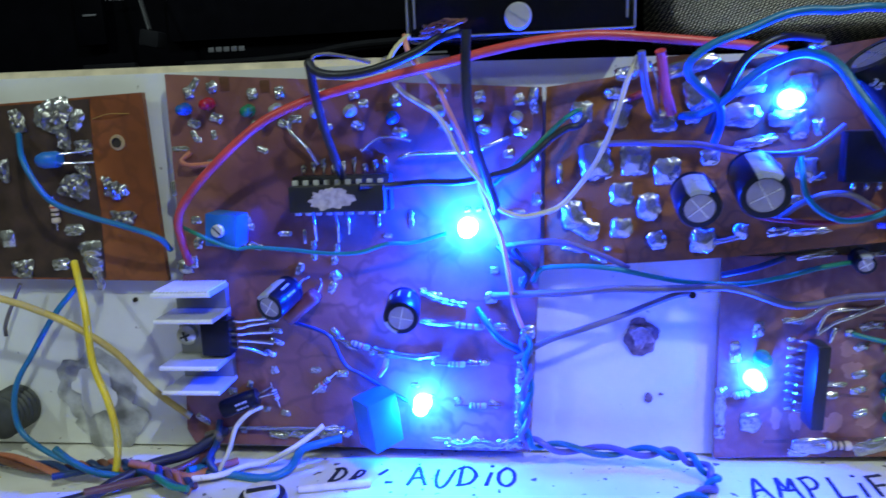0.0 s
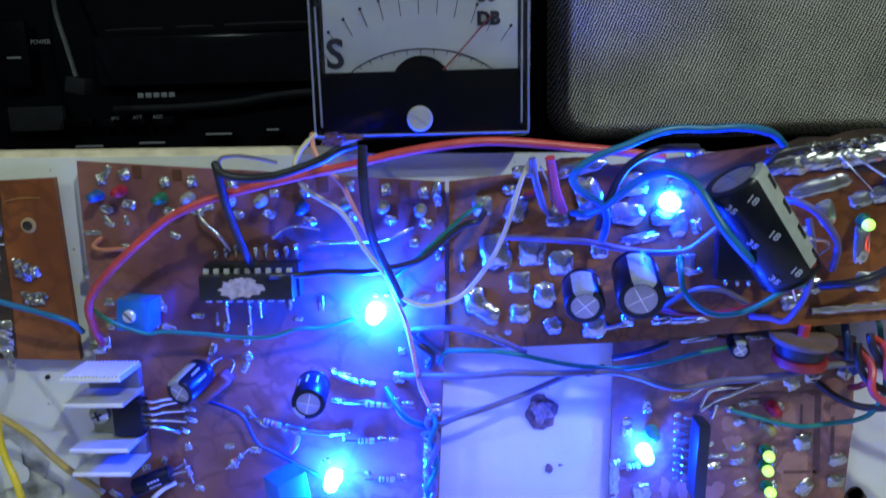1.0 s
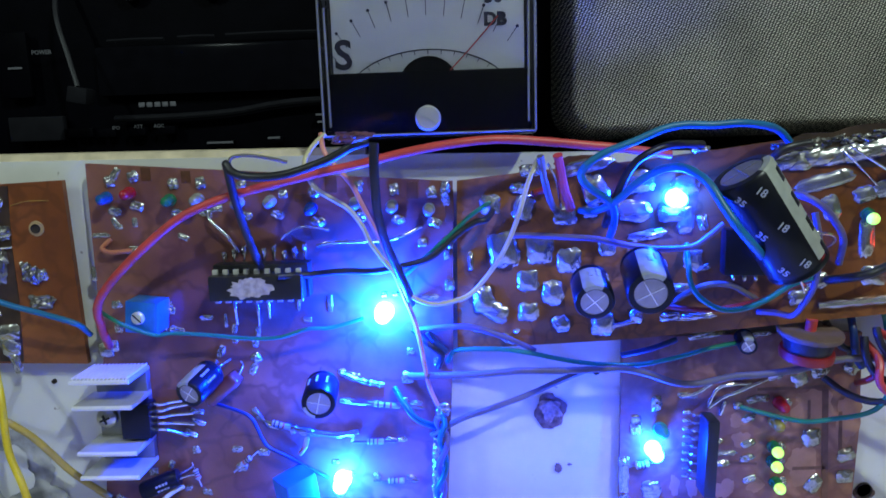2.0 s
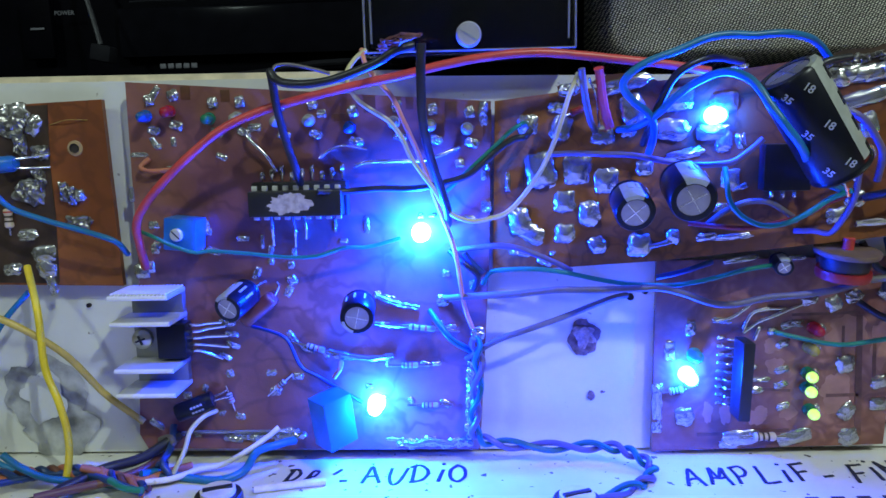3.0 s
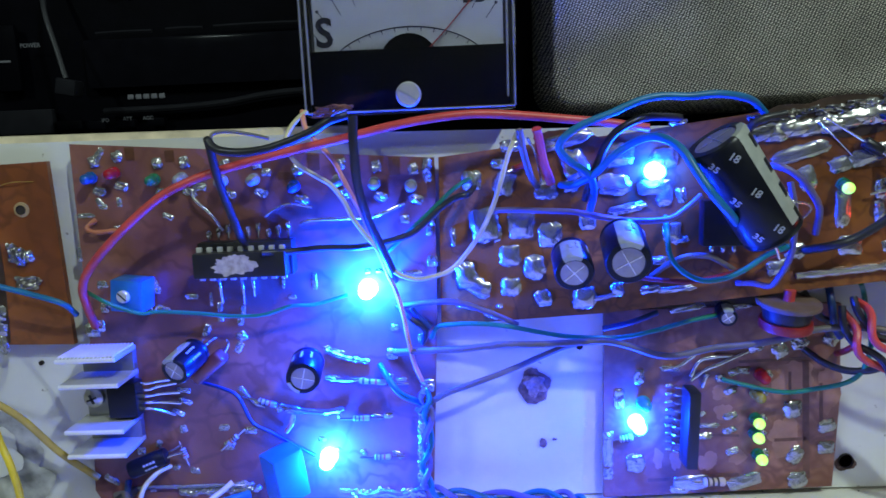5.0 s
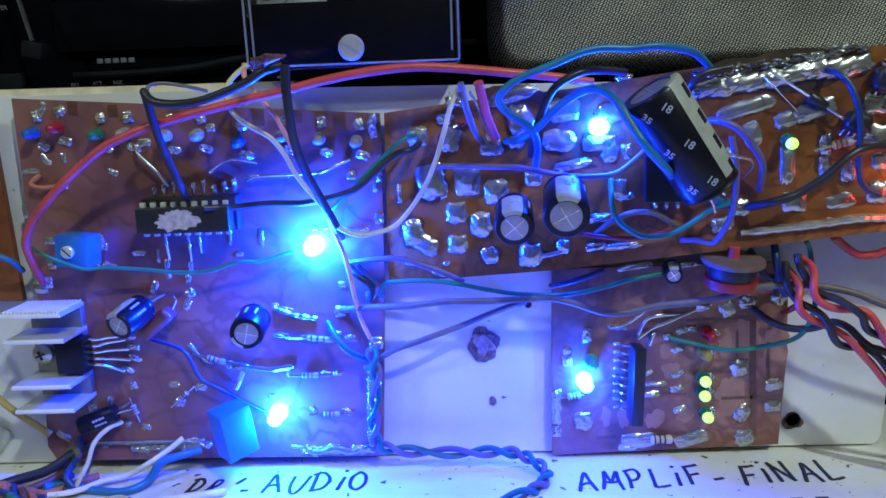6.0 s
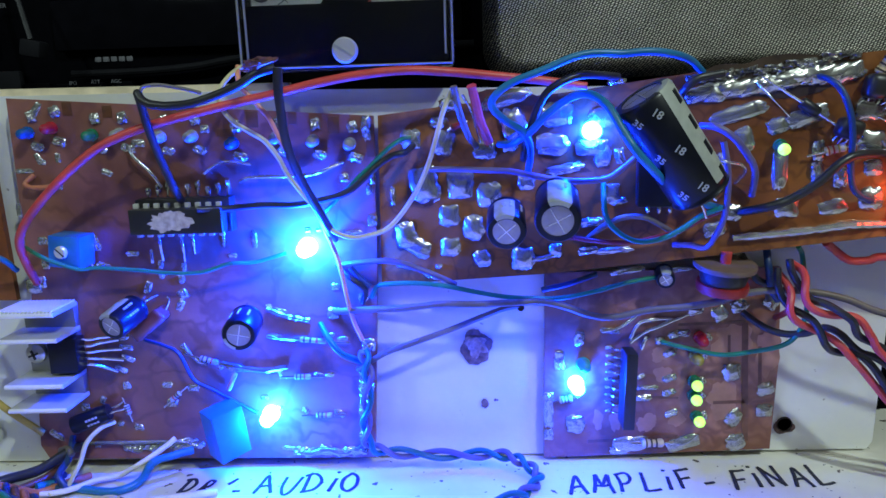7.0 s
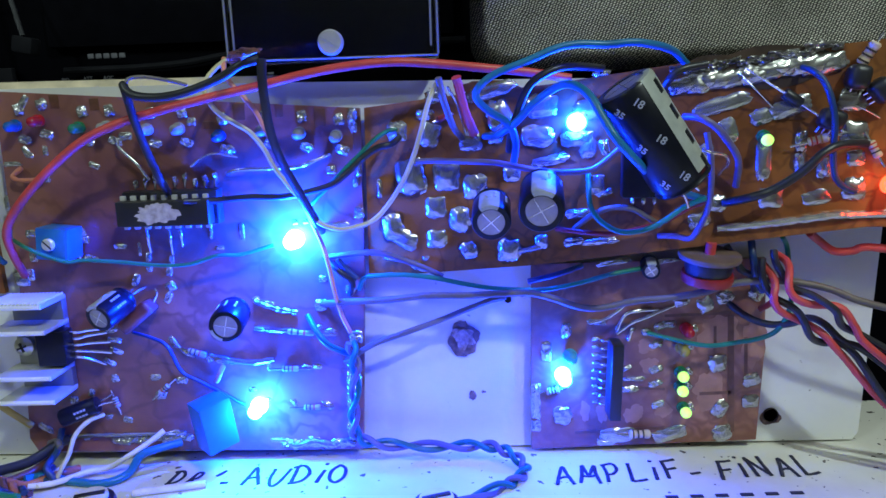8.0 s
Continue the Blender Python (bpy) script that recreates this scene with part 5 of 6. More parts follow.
# curved solder runs fanning out of the chip
for pts in (((0.0790, 0.1960, 0.0370), (0.0830, 0.1960, 0.0380), (0.0870, 0.1960, 0.0410), (0.0890, 0.1970, 0.0420)), ((0.0860, 0.1960, 0.0350), (0.0880, 0.1960, 0.0390), (0.0910, 0.1960, 0.0400), (0.0970, 0.1970, 0.0400)), ((0.0860, 0.1960, 0.0340), (0.0900, 0.1960, 0.0370), (0.0930, 0.1960, 0.0380), (0.1010, 0.1970, 0.0410)), ((0.0890, 0.1960, 0.0320), (0.0900, 0.1960, 0.0350), (0.0910, 0.1970, 0.0350))):
    link(list(pts), 0.00055)
for p, w, h, tn in (((0.1030, 0.1970, 0.0420), 4.0, 2.6, 20), ((0.1000, 0.1970, 0.0360), 3.6, 2.0, 0), ((0.0940, 0.1970, 0.0340), 2.4, 2.0, 0), ((0.1140, 0.1970, 0.0430), 4.2, 3.4, 20), ((0.1090, 0.1970, 0.0410), 4.0, 4.0, 30)):
    joint(right, p, w, h, tn, 1.1)
small = capacitor((0.0940, 0.1960, 0.0530), (0.0930, 0.1900, 0.0520), 0.0023, "tiny black electrolytic capacitor on the level board")
# coil former with beige cheek
q = Vector((0.1060, 0.1870, 0.0560))
coil = thing("coil", Matrix.Translation(q) @ pose(0, 0, 0, 8, 2, 0), "small wound coil with a beige cheek and red tape", "coil")
part("cheek", lathe([(0.0018, -0.0003), (0.0072, -0.0003), (0.0074, 0.0003), (0.0072, 0.0009), (0.0018, 0.0009)], 30), BEIGE, coil, "beige fibre cheek")
part("winding", lathe([(0, -0.0040), (0.0053, -0.0040), (0.0056, -0.0022), (0.0053, -0.0003), (0, -0.0003)], 26), BLK, coil)
part("tape", lathe([(0, -0.0062), (0.0060, -0.0062), (0.0062, -0.0050), (0.0060, -0.0040), (0, -0.0040)], 26), DRED, coil, "red tape")
part("core", tube([(0, 0, -0.002), (0, 0, 0.0036)], 0.0013, 10), RED, coil, "red core post")
part("stem", box(0.004, 0.010, 0.003, 0.0003, (0, 0.006, -0.004)), BROWN, coil)

# ---- the input board ----
part("stained_half", plate(xz((-0.2145, 0.196, 0.0918), (-0.0900, 0.1960, 0.0960), (-0.0910, 0.1960, 0.0810), (-0.0910, 0.1960, 0.0680), (-0.0920, 0.1960, 0.0500), (-0.2145, 0.196, 0.0532)), 0.1958, 0, 0, 0.0004), STAIN, left, "half burnt dark with flux", smooth=False)
part("hole_rim", lathe([(0.0012, 0.0), (0.0012, 0.0004), (0.0019, 0.0003), (0.0020, 0.0)], 20), PALE, left, "", Matrix.Translation((-0.0840, 0.1960, 0.0850)) @ pose(0, 0, 0, 90))
rng = random.Random(12)
for p, w, h, tn in (((-0.0980, 0.1960, 0.0930), 4.4, 4.4, 0), ((-0.1010, 0.1960, 0.0940), 4.6, 4.2, 20), ((-0.0940, 0.1960, 0.0910), 3.4, 5.6, -30), ((-0.0930, 0.1960, 0.0840), 4.4, 3.6, 0), ((-0.0980, 0.1960, 0.0860), 3.4, 5.2, 0), ((-0.0940, 0.1960, 0.0780), 3.0, 4.4, 20), ((-0.0980, 0.1960, 0.0740), 6.0, 5.0, -20), ((-0.0990, 0.1960, 0.0630), 5.6, 3.2, 0), ((-0.0950, 0.1960, 0.0580), 6.4, 4.6, 0), ((-0.0950, 0.1960, 0.0540), 5.0, 5.4, 30), ((-0.1040, 0.1960, 0.0540), 5.0, 3.4, 0), ((-0.0940, 0.1960, 0.0500), 2.6, 6.0, 10),
                    ((-0.0850, 0.1960, 0.0660), 6.4, 3.6, 0), ((-0.0880, 0.1960, 0.0740), 2.4, 5.2, 0), ((-0.0860, 0.1960, 0.0730), 2.4, 5.0, 0), ((-0.0840, 0.1960, 0.0730), 2.6, 3.4, 0), ((-0.1100, 0.1960, 0.0910), 4.0, 6.0, 0), ((-0.0980, 0.1960, 0.0940), 6.0, 5.2, 10), ((-0.1000, 0.1960, 0.0910), 7.0, 6.0, 0), ((-0.1030, 0.1960, 0.0920), 5.0, 6.0, 0), ((-0.0960, 0.1960, 0.0740), 6.0, 6.6, 0), ((-0.1150, 0.1960, 0.0530), 6.0, 5.0, 0), ((-0.1180, 0.1960, 0.0610), 4.0, 5.0, 0), ((-0.1160, 0.1960, 0.0790), 3.0, 6.0, 0)):
    joint(left, p, w, h, tn, 1.6, dull=rng.random() < 0.55)
link([(-0.0900, 0.1960, 0.0910), (-0.0850, 0.1950, 0.0920), (-0.0800, 0.1960, 0.0920)], 0.00009, "thin bare copper hair wire", BAND_G)
bead = thing("small_lamp", pose(-0.1007, 0.1935, 0.0814, 0, -3, 0), "small blue bead-shaped part on twin bare leads", "component")
part("body", lathe([(0, -0.0038), (0.0015, -0.0036), (0.0021, -0.002), (0.0021, 0.0014), (0.0016, 0.0024), (0, 0.0026)], 18), BLUEP, bead, "", pose(0, 0, 0, 0, 90, 0))
for dz in (0.0011, -0.0011):
    part("lead", tube([(0.002, 0, dz), (0.006, 0.0004, dz * 1.2), (0.0098, 0.0022, dz * 1.4)], 0.00028, 6), TIN, bead)
resistor((-0.1030, 0.1950, 0.0720), (-0.1030, 0.1950, 0.0630), "tan banded resistor on the input board", None, 0.0011, (0, 1, 1), 0.55)

# ---- wires ----
wire(RED, 0.00102, [(-0.0676, 0.1940, 0.0542), (-0.0658, 0.1882, 0.0609), (-0.0643, 0.1848, 0.0672), (-0.0590, 0.1820, 0.0734), (-0.0499, 0.1800, 0.0812), (-0.0408, 0.1800, 0.0880), (-0.0324, 0.1800, 0.0919), (-0.0230, 0.1800, 0.0945), (-0.0086, 0.1800, 0.0976), (0.0018, 0.1800, 0.0995), (0.0119, 0.1808, 0.1016), (0.0219, 0.1819, 0.1031), (0.0320, 0.1834, 0.1038), (0.0421, 0.1850, 0.1033), (0.0523, 0.1858, 0.1021), (0.0627, 0.1868, 0.1008), (0.0726, 0.1880, 0.0991)], "thick red wire arching from the audio board over the panel")
cp = (0.0060, 0.1650, 0.1050)
wire(BLK, 0.0010, [(0.0071, 0.1650, 0.1042), (0.0069, 0.1654, 0.0993), (0.0066, 0.1667, 0.0948), (0.0066, 0.1684, 0.0908), (0.0071, 0.1708, 0.0860), (0.0079, 0.1748, 0.0808), (0.0093, 0.1794, 0.0752), (0.0108, 0.1847, 0.0691), (0.0110, 0.1890, 0.0663), (0.0107, 0.1945, 0.0637)], "thick black wire hanging from the meter to the audio board")
wire(BLK, 0.00095, [(0.0052, 0.1700, 0.1045), (0.0016, 0.1691, 0.1035), (-0.0024, 0.1699, 0.1014), (-0.0077, 0.1710, 0.0994), (-0.0131, 0.1721, 0.0981), (-0.0187, 0.1736, 0.0975), (-0.0234, 0.1746, 0.0979), (-0.0258, 0.1752, 0.0990), (-0.0269, 0.1759, 0.1006), (-0.0269, 0.1765, 0.0989), (-0.0267, 0.1787, 0.0929), (-0.0262, 0.1808, 0.0871), (-0.0254, 0.1823, 0.0829), (-0.0244, 0.1836, 0.0788), (-0.0244, 0.1870, 0.0753)], "black wire looping from the meter down to the chip")
wire(GREY, 0.0004, [(-0.0264, 0.1760, 0.1008), (-0.0257, 0.1766, 0.1018), (-0.0235, 0.1779, 0.1022), (-0.0206, 0.1792, 0.1019), (-0.0173, 0.1804, 0.1010), (-0.0148, 0.1810, 0.1003)], "thin dark wire looping beside the black one")
tip = thing("stripped_wire_end", Matrix(), "bare copper wire ends twisted at the meter terminal", "wire end")
BARE = mat("bare_copper", (0.50, 0.25, 0.17), 0.38, 0.8, 0.25, 600)
rng = random.Random(21)
for k in range(15):
    pts = [Vector((0.0070, 0.1650, 0.1058)), Vector((cp[0] - 0.0022, 0.1665, cp[2] + 0.0006)), Vector((cp[0] - 0.0050, 0.1690, cp[2] + 0.0002)), Vector((cp[0] - 0.0080, 0.1740, cp[2] + 0.0004)), Vector((cp[0] - 0.0088, 0.1890, cp[2] + 0.0012))]
    pts = [p + Vector((rng.uniform(-1, 1), rng.uniform(-1, 1), rng.uniform(-1, 1))) * (0.0004 if j in (0, 4) else 0.0011) for j, p in enumerate(pts)]
    part("copper_strand", tube(pts, 0.00016, 5, 5), BARE, tip)
wire(CREAM, 0.00058, [(-0.0076, 0.1890, 0.1062), (-0.0092, 0.1858, 0.1043), (-0.0104, 0.1830, 0.1020), (-0.0110, 0.1815, 0.0996), (-0.0101, 0.1810, 0.0964), (-0.0080, 0.1810, 0.0936), (-0.0045, 0.1816, 0.0913), (-0.0016, 0.1823, 0.0891), (0.0011, 0.1831, 0.0853), (0.0027, 0.1838, 0.0812), (0.0051, 0.1845, 0.0773), (0.0079, 0.1851, 0.0736), (0.0097, 0.1857, 0.0702), (0.0122, 0.1860, 0.0671), (0.0165, 0.1860, 0.0655), (0.0206, 0.1860, 0.0658), (0.0250, 0.1860, 0.0674), (0.0287, 0.1860, 0.0709), (0.0328, 0.1846, 0.0769), (0.0357, 0.1836, 0.0826), (0.0377, 0.1830, 0.0887), (0.0394, 0.1830, 0.0944), (0.0416, 0.1840, 0.0992)], "cream wire dipping from the meter to the blue lamp")
wire(PINK, 0.0006, [(-0.0085, 0.1890, 0.1063), (-0.0074, 0.1851, 0.1032), (-0.0060, 0.1841, 0.1006), (-0.0039, 0.1840, 0.0981), (-0.0010, 0.1840, 0.0945), (0.0006, 0.1845, 0.0910), (0.0023, 0.1851, 0.0870), (0.0045, 0.1868, 0.0815), (0.0064, 0.1884, 0.0759), (0.0090, 0.1900, 0.0676), (0.0116, 0.1900, 0.0605), (0.0131, 0.1900, 0.0544), (0.0137, 0.1903, 0.0488), (0.0147, 0.1923, 0.0422), (0.0165, 0.1940, 0.0367)], "thin salmon wire running down the audio board")
wire(GREEN, 0.0005, [(-0.0670, 0.1910, 0.0640), (-0.0610, 0.1860, 0.0630), (-0.0570, 0.1860, 0.0610), (-0.0520, 0.1870, 0.0590), (-0.0480, 0.1880, 0.0590), (-0.0390, 0.1890, 0.0580), (-0.0300, 0.1890, 0.0570), (-0.0220, 0.1890, 0.0570), (-0.0150, 0.1890, 0.0590), (-0.0090, 0.1900, 0.0590), (-0.0010, 0.1910, 0.0610)], "thin green wire from the trimmer to the blue lamp")
wire(BLK, 0.0008, [(-0.0197, 0.1840, 0.0735), (-0.0133, 0.1869, 0.0732), (-0.0054, 0.1880, 0.0735), (0.0029, 0.1880, 0.0735), (0.0099, 0.1878, 0.0745), (0.0156, 0.1872, 0.0763), (0.0198, 0.1870, 0.0793), (0.0234, 0.1870, 0.0824), (0.0268, 0.1874, 0.0845), (0.0298, 0.1883, 0.0852), (0.0315, 0.1940, 0.0865)], "black wire from the chip to the amplifier board")
wire(GREEN, 0.00055, [(0.0078, 0.1930, 0.0697), (0.0121, 0.1905, 0.0737), (0.0184, 0.1876, 0.0793), (0.0227, 0.1870, 0.0833), (0.0262, 0.1870, 0.0864), (0.0290, 0.1879, 0.0881), (0.0307, 0.1940, 0.0885)], "dark green wire onto the amplifier board")
wire(SKY, 0.00072, [(-0.1090, 0.1940, 0.0880), (-0.1040, 0.1880, 0.0810), (-0.0980, 0.1870, 0.0720), (-0.0890, 0.1870, 0.0680), (-0.0800, 0.1870, 0.0650), (-0.0720, 0.1880, 0.0620), (-0.0710, 0.1920, 0.0580)], "blue wire from the input board to the audio board")
wire(YELLOW, 0.0009, [(-0.0990, 0.1940, 0.0550), (-0.0930, 0.1870, 0.0440), (-0.0910, 0.1840, 0.0310), (-0.0870, 0.1820, 0.0220), (-0.0850, 0.1810, 0.0130), (-0.0860, 0.1800, 0.0040), (-0.0890, 0.1780, -0.0040), (-0.0910, 0.1720, -0.0110)], "bright yellow wire hanging from the input board")
wire(OLIVE, 0.0009, [(-0.128, 0.180, 0.054), (-0.1120, 0.1830, 0.0480), (-0.1040, 0.1840, 0.0450), (-0.0960, 0.1860, 0.0400), (-0.0880, 0.1890, 0.0320), (-0.0810, 0.1930, 0.0200), (-0.0720, 0.1940, 0.0120)], "ochre yellow wire running to the audio board")
wire(YELLOW, 0.0009, [(-0.128, 0.172, 0.012), (-0.1200, 0.1820, -0.0010), (-0.1100, 0.1800, -0.0040), (-0.0990, 0.1760, -0.0060)], "yellow wire lying at the base board")
wire(SKY, 0.00075, [(-0.1000, 0.1950, 0.0480), (-0.1060, 0.1930, 0.0410), (-0.1130, 0.1920, 0.0310), (-0.1190, 0.1910, 0.0210), (-0.1190, 0.1900, 0.0100), (-0.1100, 0.1890, 0.0030), (-0.0980, 0.1870, -0.0000), (-0.0860, 0.1850, -0.0020)], "blue wire curling below the input board")
wire(GREY, 0.0005, [(-0.1160, 0.1950, 0.0490), (-0.1210, 0.1940, 0.0390), (-0.121, 0.193, 0.035)], "grey wire behind the yellow ones")
wire(VIOLET, 0.0007, [(0.0358, 0.1910, 0.0808), (0.0413, 0.1893, 0.0810), (0.0480, 0.1876, 0.0806), (0.0546, 0.1866, 0.0802), (0.0611, 0.1855, 0.0790), (0.0676, 0.1850, 0.0778), (0.0727, 0.1845, 0.0776), (0.0772, 0.1840, 0.0784), (0.0810, 0.1840, 0.0807), (0.0838, 0.1840, 0.0833)], "grey-violet wire across the amplifier board")
wire(SKY, 0.00085, [(0.0985, 0.1860, 0.1013), (0.0951, 0.1838, 0.1039), (0.0906, 0.1800, 0.1052), (0.0846, 0.1780, 0.1058), (0.0786, 0.1780, 0.1055), (0.0725, 0.1775, 0.1059), (0.0676, 0.1769, 0.1050), (0.0615, 0.1763, 0.1026), (0.0554, 0.1760, 0.1005), (0.0518, 0.1760, 0.0983), (0.0503, 0.1768, 0.0962), (0.0508, 0.1778, 0.0943), (0.0537, 0.1801, 0.0919), (0.0570, 0.1824, 0.0899), (0.0588, 0.1842, 0.0872), (0.0595, 0.1871, 0.0837), (0.0593, 0.1910, 0.0795)], "blue wire in a wide loop over the amplifier board")
wire(SKY, 0.00085, [(0.0524, 0.1920, 0.0863), (0.0554, 0.1872, 0.0867), (0.0590, 0.1825, 0.0893), (0.0624, 0.1795, 0.0929), (0.0658, 0.1772, 0.0958), (0.0684, 0.1707, 0.0972), (0.0704, 0.1658, 0.0967), (0.0725, 0.1621, 0.0944), (0.0747, 0.1596, 0.0901), (0.0771, 0.1580, 0.0860), (0.0816, 0.1602, 0.0814), (0.0888, 0.1710, 0.0761), (0.0955, 0.1765, 0.0731), (0.1034, 0.1820, 0.0705)], "blue wire running along the large capacitor")
wire(BLK, 0.0009, [(0.0801, 0.1890, 0.1012), (0.0751, 0.1847, 0.1015), (0.0708, 0.1815, 0.1015), (0.0669, 0.1801, 0.1006), (0.0631, 0.1800, 0.0983), (0.0610, 0.1810, 0.0952), (0.0596, 0.1830, 0.0912), (0.0585, 0.1849, 0.0877), (0.0583, 0.1910, 0.0827)], "black wire bent over the amplifier board")
wire(BLK, 0.0009, [(0.0936, 0.1870, 0.0957), (0.0941, 0.1838, 0.0981), (0.0966, 0.1830, 0.1001), (0.1023, 0.1840, 0.1010)], "short black sleeve by the heaped solder")
wire(BLK, 0.0010, [(0.1080, 0.1850, 0.0693), (0.1123, 0.1796, 0.0713), (0.1168, 0.1788, 0.0730), (0.1223, 0.1780, 0.0768), (0.1269, 0.1780, 0.0810), (0.1317, 0.1792, 0.0824), (0.1394, 0.1830, 0.0823)], "black wire across the orange board end")
wire(NAVY, 0.0007, [(0.1234, 0.1840, 0.0997), (0.1245, 0.1806, 0.0986), (0.1262, 0.1790, 0.0960), (0.1276, 0.1780, 0.0919), (0.1287, 0.1782, 0.0868), (0.1293, 0.1790, 0.0809), (0.1307, 0.1803, 0.0757), (0.1332, 0.1816, 0.0730), (0.1369, 0.1830, 0.0714)], "dark blue wire hanging over the orange board")
wire(VIOLET, 0.0008, [(0.0977, 0.1840, 0.0896), (0.1000, 0.1804, 0.0892), (0.1034, 0.1794, 0.0871), (0.1070, 0.1806, 0.0834), (0.1098, 0.1821, 0.0792), (0.1106, 0.1850, 0.0731)], "violet wire curving behind the large capacitor")
wire(VIOLET, 0.0007, [(0.1006, 0.1770, 0.0862), (0.1016, 0.1763, 0.0801), (0.1022, 0.1774, 0.0744), (0.1023, 0.1793, 0.0688), (0.1014, 0.1822, 0.0636), (0.1001, 0.1842, 0.0612), (0.0973, 0.1859, 0.0615), (0.0937, 0.1880, 0.0613)], "violet wire under the large capacitor")
wire(GREEN, 0.00065, [(0.0771, 0.1890, 0.0780), (0.0765, 0.1855, 0.0737), (0.0769, 0.1839, 0.0692), (0.0791, 0.1830, 0.0658), (0.0835, 0.1821, 0.0636), (0.0886, 0.1819, 0.0639), (0.0930, 0.1807, 0.0664), (0.0973, 0.1795, 0.0697), (0.1014, 0.1780, 0.0716)], "green wire looping below the large capacitor")
wire(GREY, 0.0007, [(0.0736, 0.1890, 0.0633), (0.0773, 0.1869, 0.0667), (0.0817, 0.1859, 0.0687), (0.0861, 0.1850, 0.0686), (0.0903, 0.1859, 0.0665), (0.0940, 0.1870, 0.0640)], "grey wire across the amplifier board edge")
wire(DRED, 0.0006, [(0.0694, 0.1900, 0.0634), (0.0747, 0.1875, 0.0630), (0.0812, 0.1863, 0.0624), (0.0871, 0.1860, 0.0631), (0.0939, 0.1844, 0.0653), (0.0981, 0.1819, 0.0685), (0.1022, 0.1800, 0.0707)], "dark red wire along the amplifier board edge")
wire(TIN, 0.0004, [(0.0990, 0.1780, 0.0830), (0.1010, 0.1760, 0.0820), (0.1050, 0.1780, 0.0810), (0.1070, 0.1810, 0.0790), (0.1070, 0.1860, 0.0760)], "bare lead bent beside the large capacitor", "bare_lead")
wire(GREY, 0.00085, [(0.0095, 0.1940, 0.0447), (0.0175, 0.1902, 0.0462), (0.0262, 0.1883, 0.0469), (0.0333, 0.1876, 0.0475), (0.0378, 0.1872, 0.0481), (0.0472, 0.1870, 0.0479), (0.0569, 0.1870, 0.0480), (0.0625, 0.1874, 0.0479), (0.0680, 0.1878, 0.0465), (0.0751, 0.1883, 0.0437), (0.0807, 0.1888, 0.0433), (0.0890, 0.1890, 0.0448), (0.0972, 0.1887, 0.0455), (0.1051, 0.1880, 0.0469), (0.1107, 0.1870, 0.0490), (0.1188, 0.1856, 0.0501), (0.1259, 0.1837, 0.0500), (0.1327, 0.1817, 0.0486), (0.1411, 0.1800, 0.0453), (0.1650, 0.1780, 0.0395)], "long grey wire strung across the panel between the boards")
wire(GREY, 0.00075, [(0.0147, 0.1940, 0.0286), (0.0225, 0.1910, 0.0341), (0.0299, 0.1904, 0.0371), (0.0400, 0.1924, 0.0400), (0.0473, 0.1955, 0.0419), (0.0533, 0.1983, 0.0431), (0.0573, 0.2000, 0.0435)], "grey wire slanting to a hole in the panel")
wire(GREEN, 0.0006, [(0.0194, 0.1940, 0.0483), (0.0212, 0.1924, 0.0515), (0.0248, 0.1908, 0.0525), (0.0320, 0.1897, 0.0528), (0.0390, 0.1890, 0.0520), (0.0460, 0.1890, 0.0504), (0.0529, 0.1890, 0.0490), (0.0599, 0.1890, 0.0484), (0.0669, 0.1893, 0.0483), (0.0753, 0.1899, 0.0496), (0.0838, 0.1908, 0.0514), (0.0944, 0.1940, 0.0523)], "dark green wire from the audio board to the level board")
wire(VIOLET, 0.0007, [(0.0127, 0.1930, 0.0573), (0.0210, 0.1901, 0.0587), (0.0267, 0.1892, 0.0585), (0.0322, 0.1890, 0.0565), (0.0377, 0.1895, 0.0540), (0.0412, 0.1900, 0.0521)], "violet wire between the audio and amplifier boards")
wire(NAVY, 0.0007, [(0.0628, 0.1930, 0.0495), (0.0686, 0.1920, 0.0510), (0.0729, 0.1922, 0.0523), (0.0765, 0.1930, 0.0533)], "dark blue wire under the amplifier board")
wire(TEAL, 0.0008, [(0.0056, 0.1940, 0.0416), (0.0083, 0.1905, 0.0384), (0.0113, 0.1900, 0.0347), (0.0160, 0.1940, 0.0307)], "teal wire on the audio board")
wire(BLK, 0.0008, [(0.0110, 0.1940, 0.0570), (0.0150, 0.1910, 0.0540), (0.0180, 0.1920, 0.0510), (0.0170, 0.1940, 0.0470)], "dark wire end on the audio board")
wire(NAVY, 0.0008, [(0.0147, 0.1920, 0.0568), (0.0168, 0.1920, 0.0541), (0.0194, 0.1920, 0.0515)], "dark stub of wire beside the lamp")
wire(NAVY, 0.00048, [(-0.0410, 0.1940, 0.0380), (-0.0350, 0.1920, 0.0370), (-0.0310, 0.1910, 0.0350), (-0.0280, 0.1910, 0.0280), (-0.0230, 0.1910, 0.0250), (-0.0130, 0.1940, 0.0170)], "dark blue wire slanting across the audio board")
wire(PINK, 0.0007, [(-0.0200, 0.1940, 0.0240), (-0.0180, 0.1910, 0.0270), (-0.0180, 0.1940, 0.0280)], "short salmon wire on the audio board")
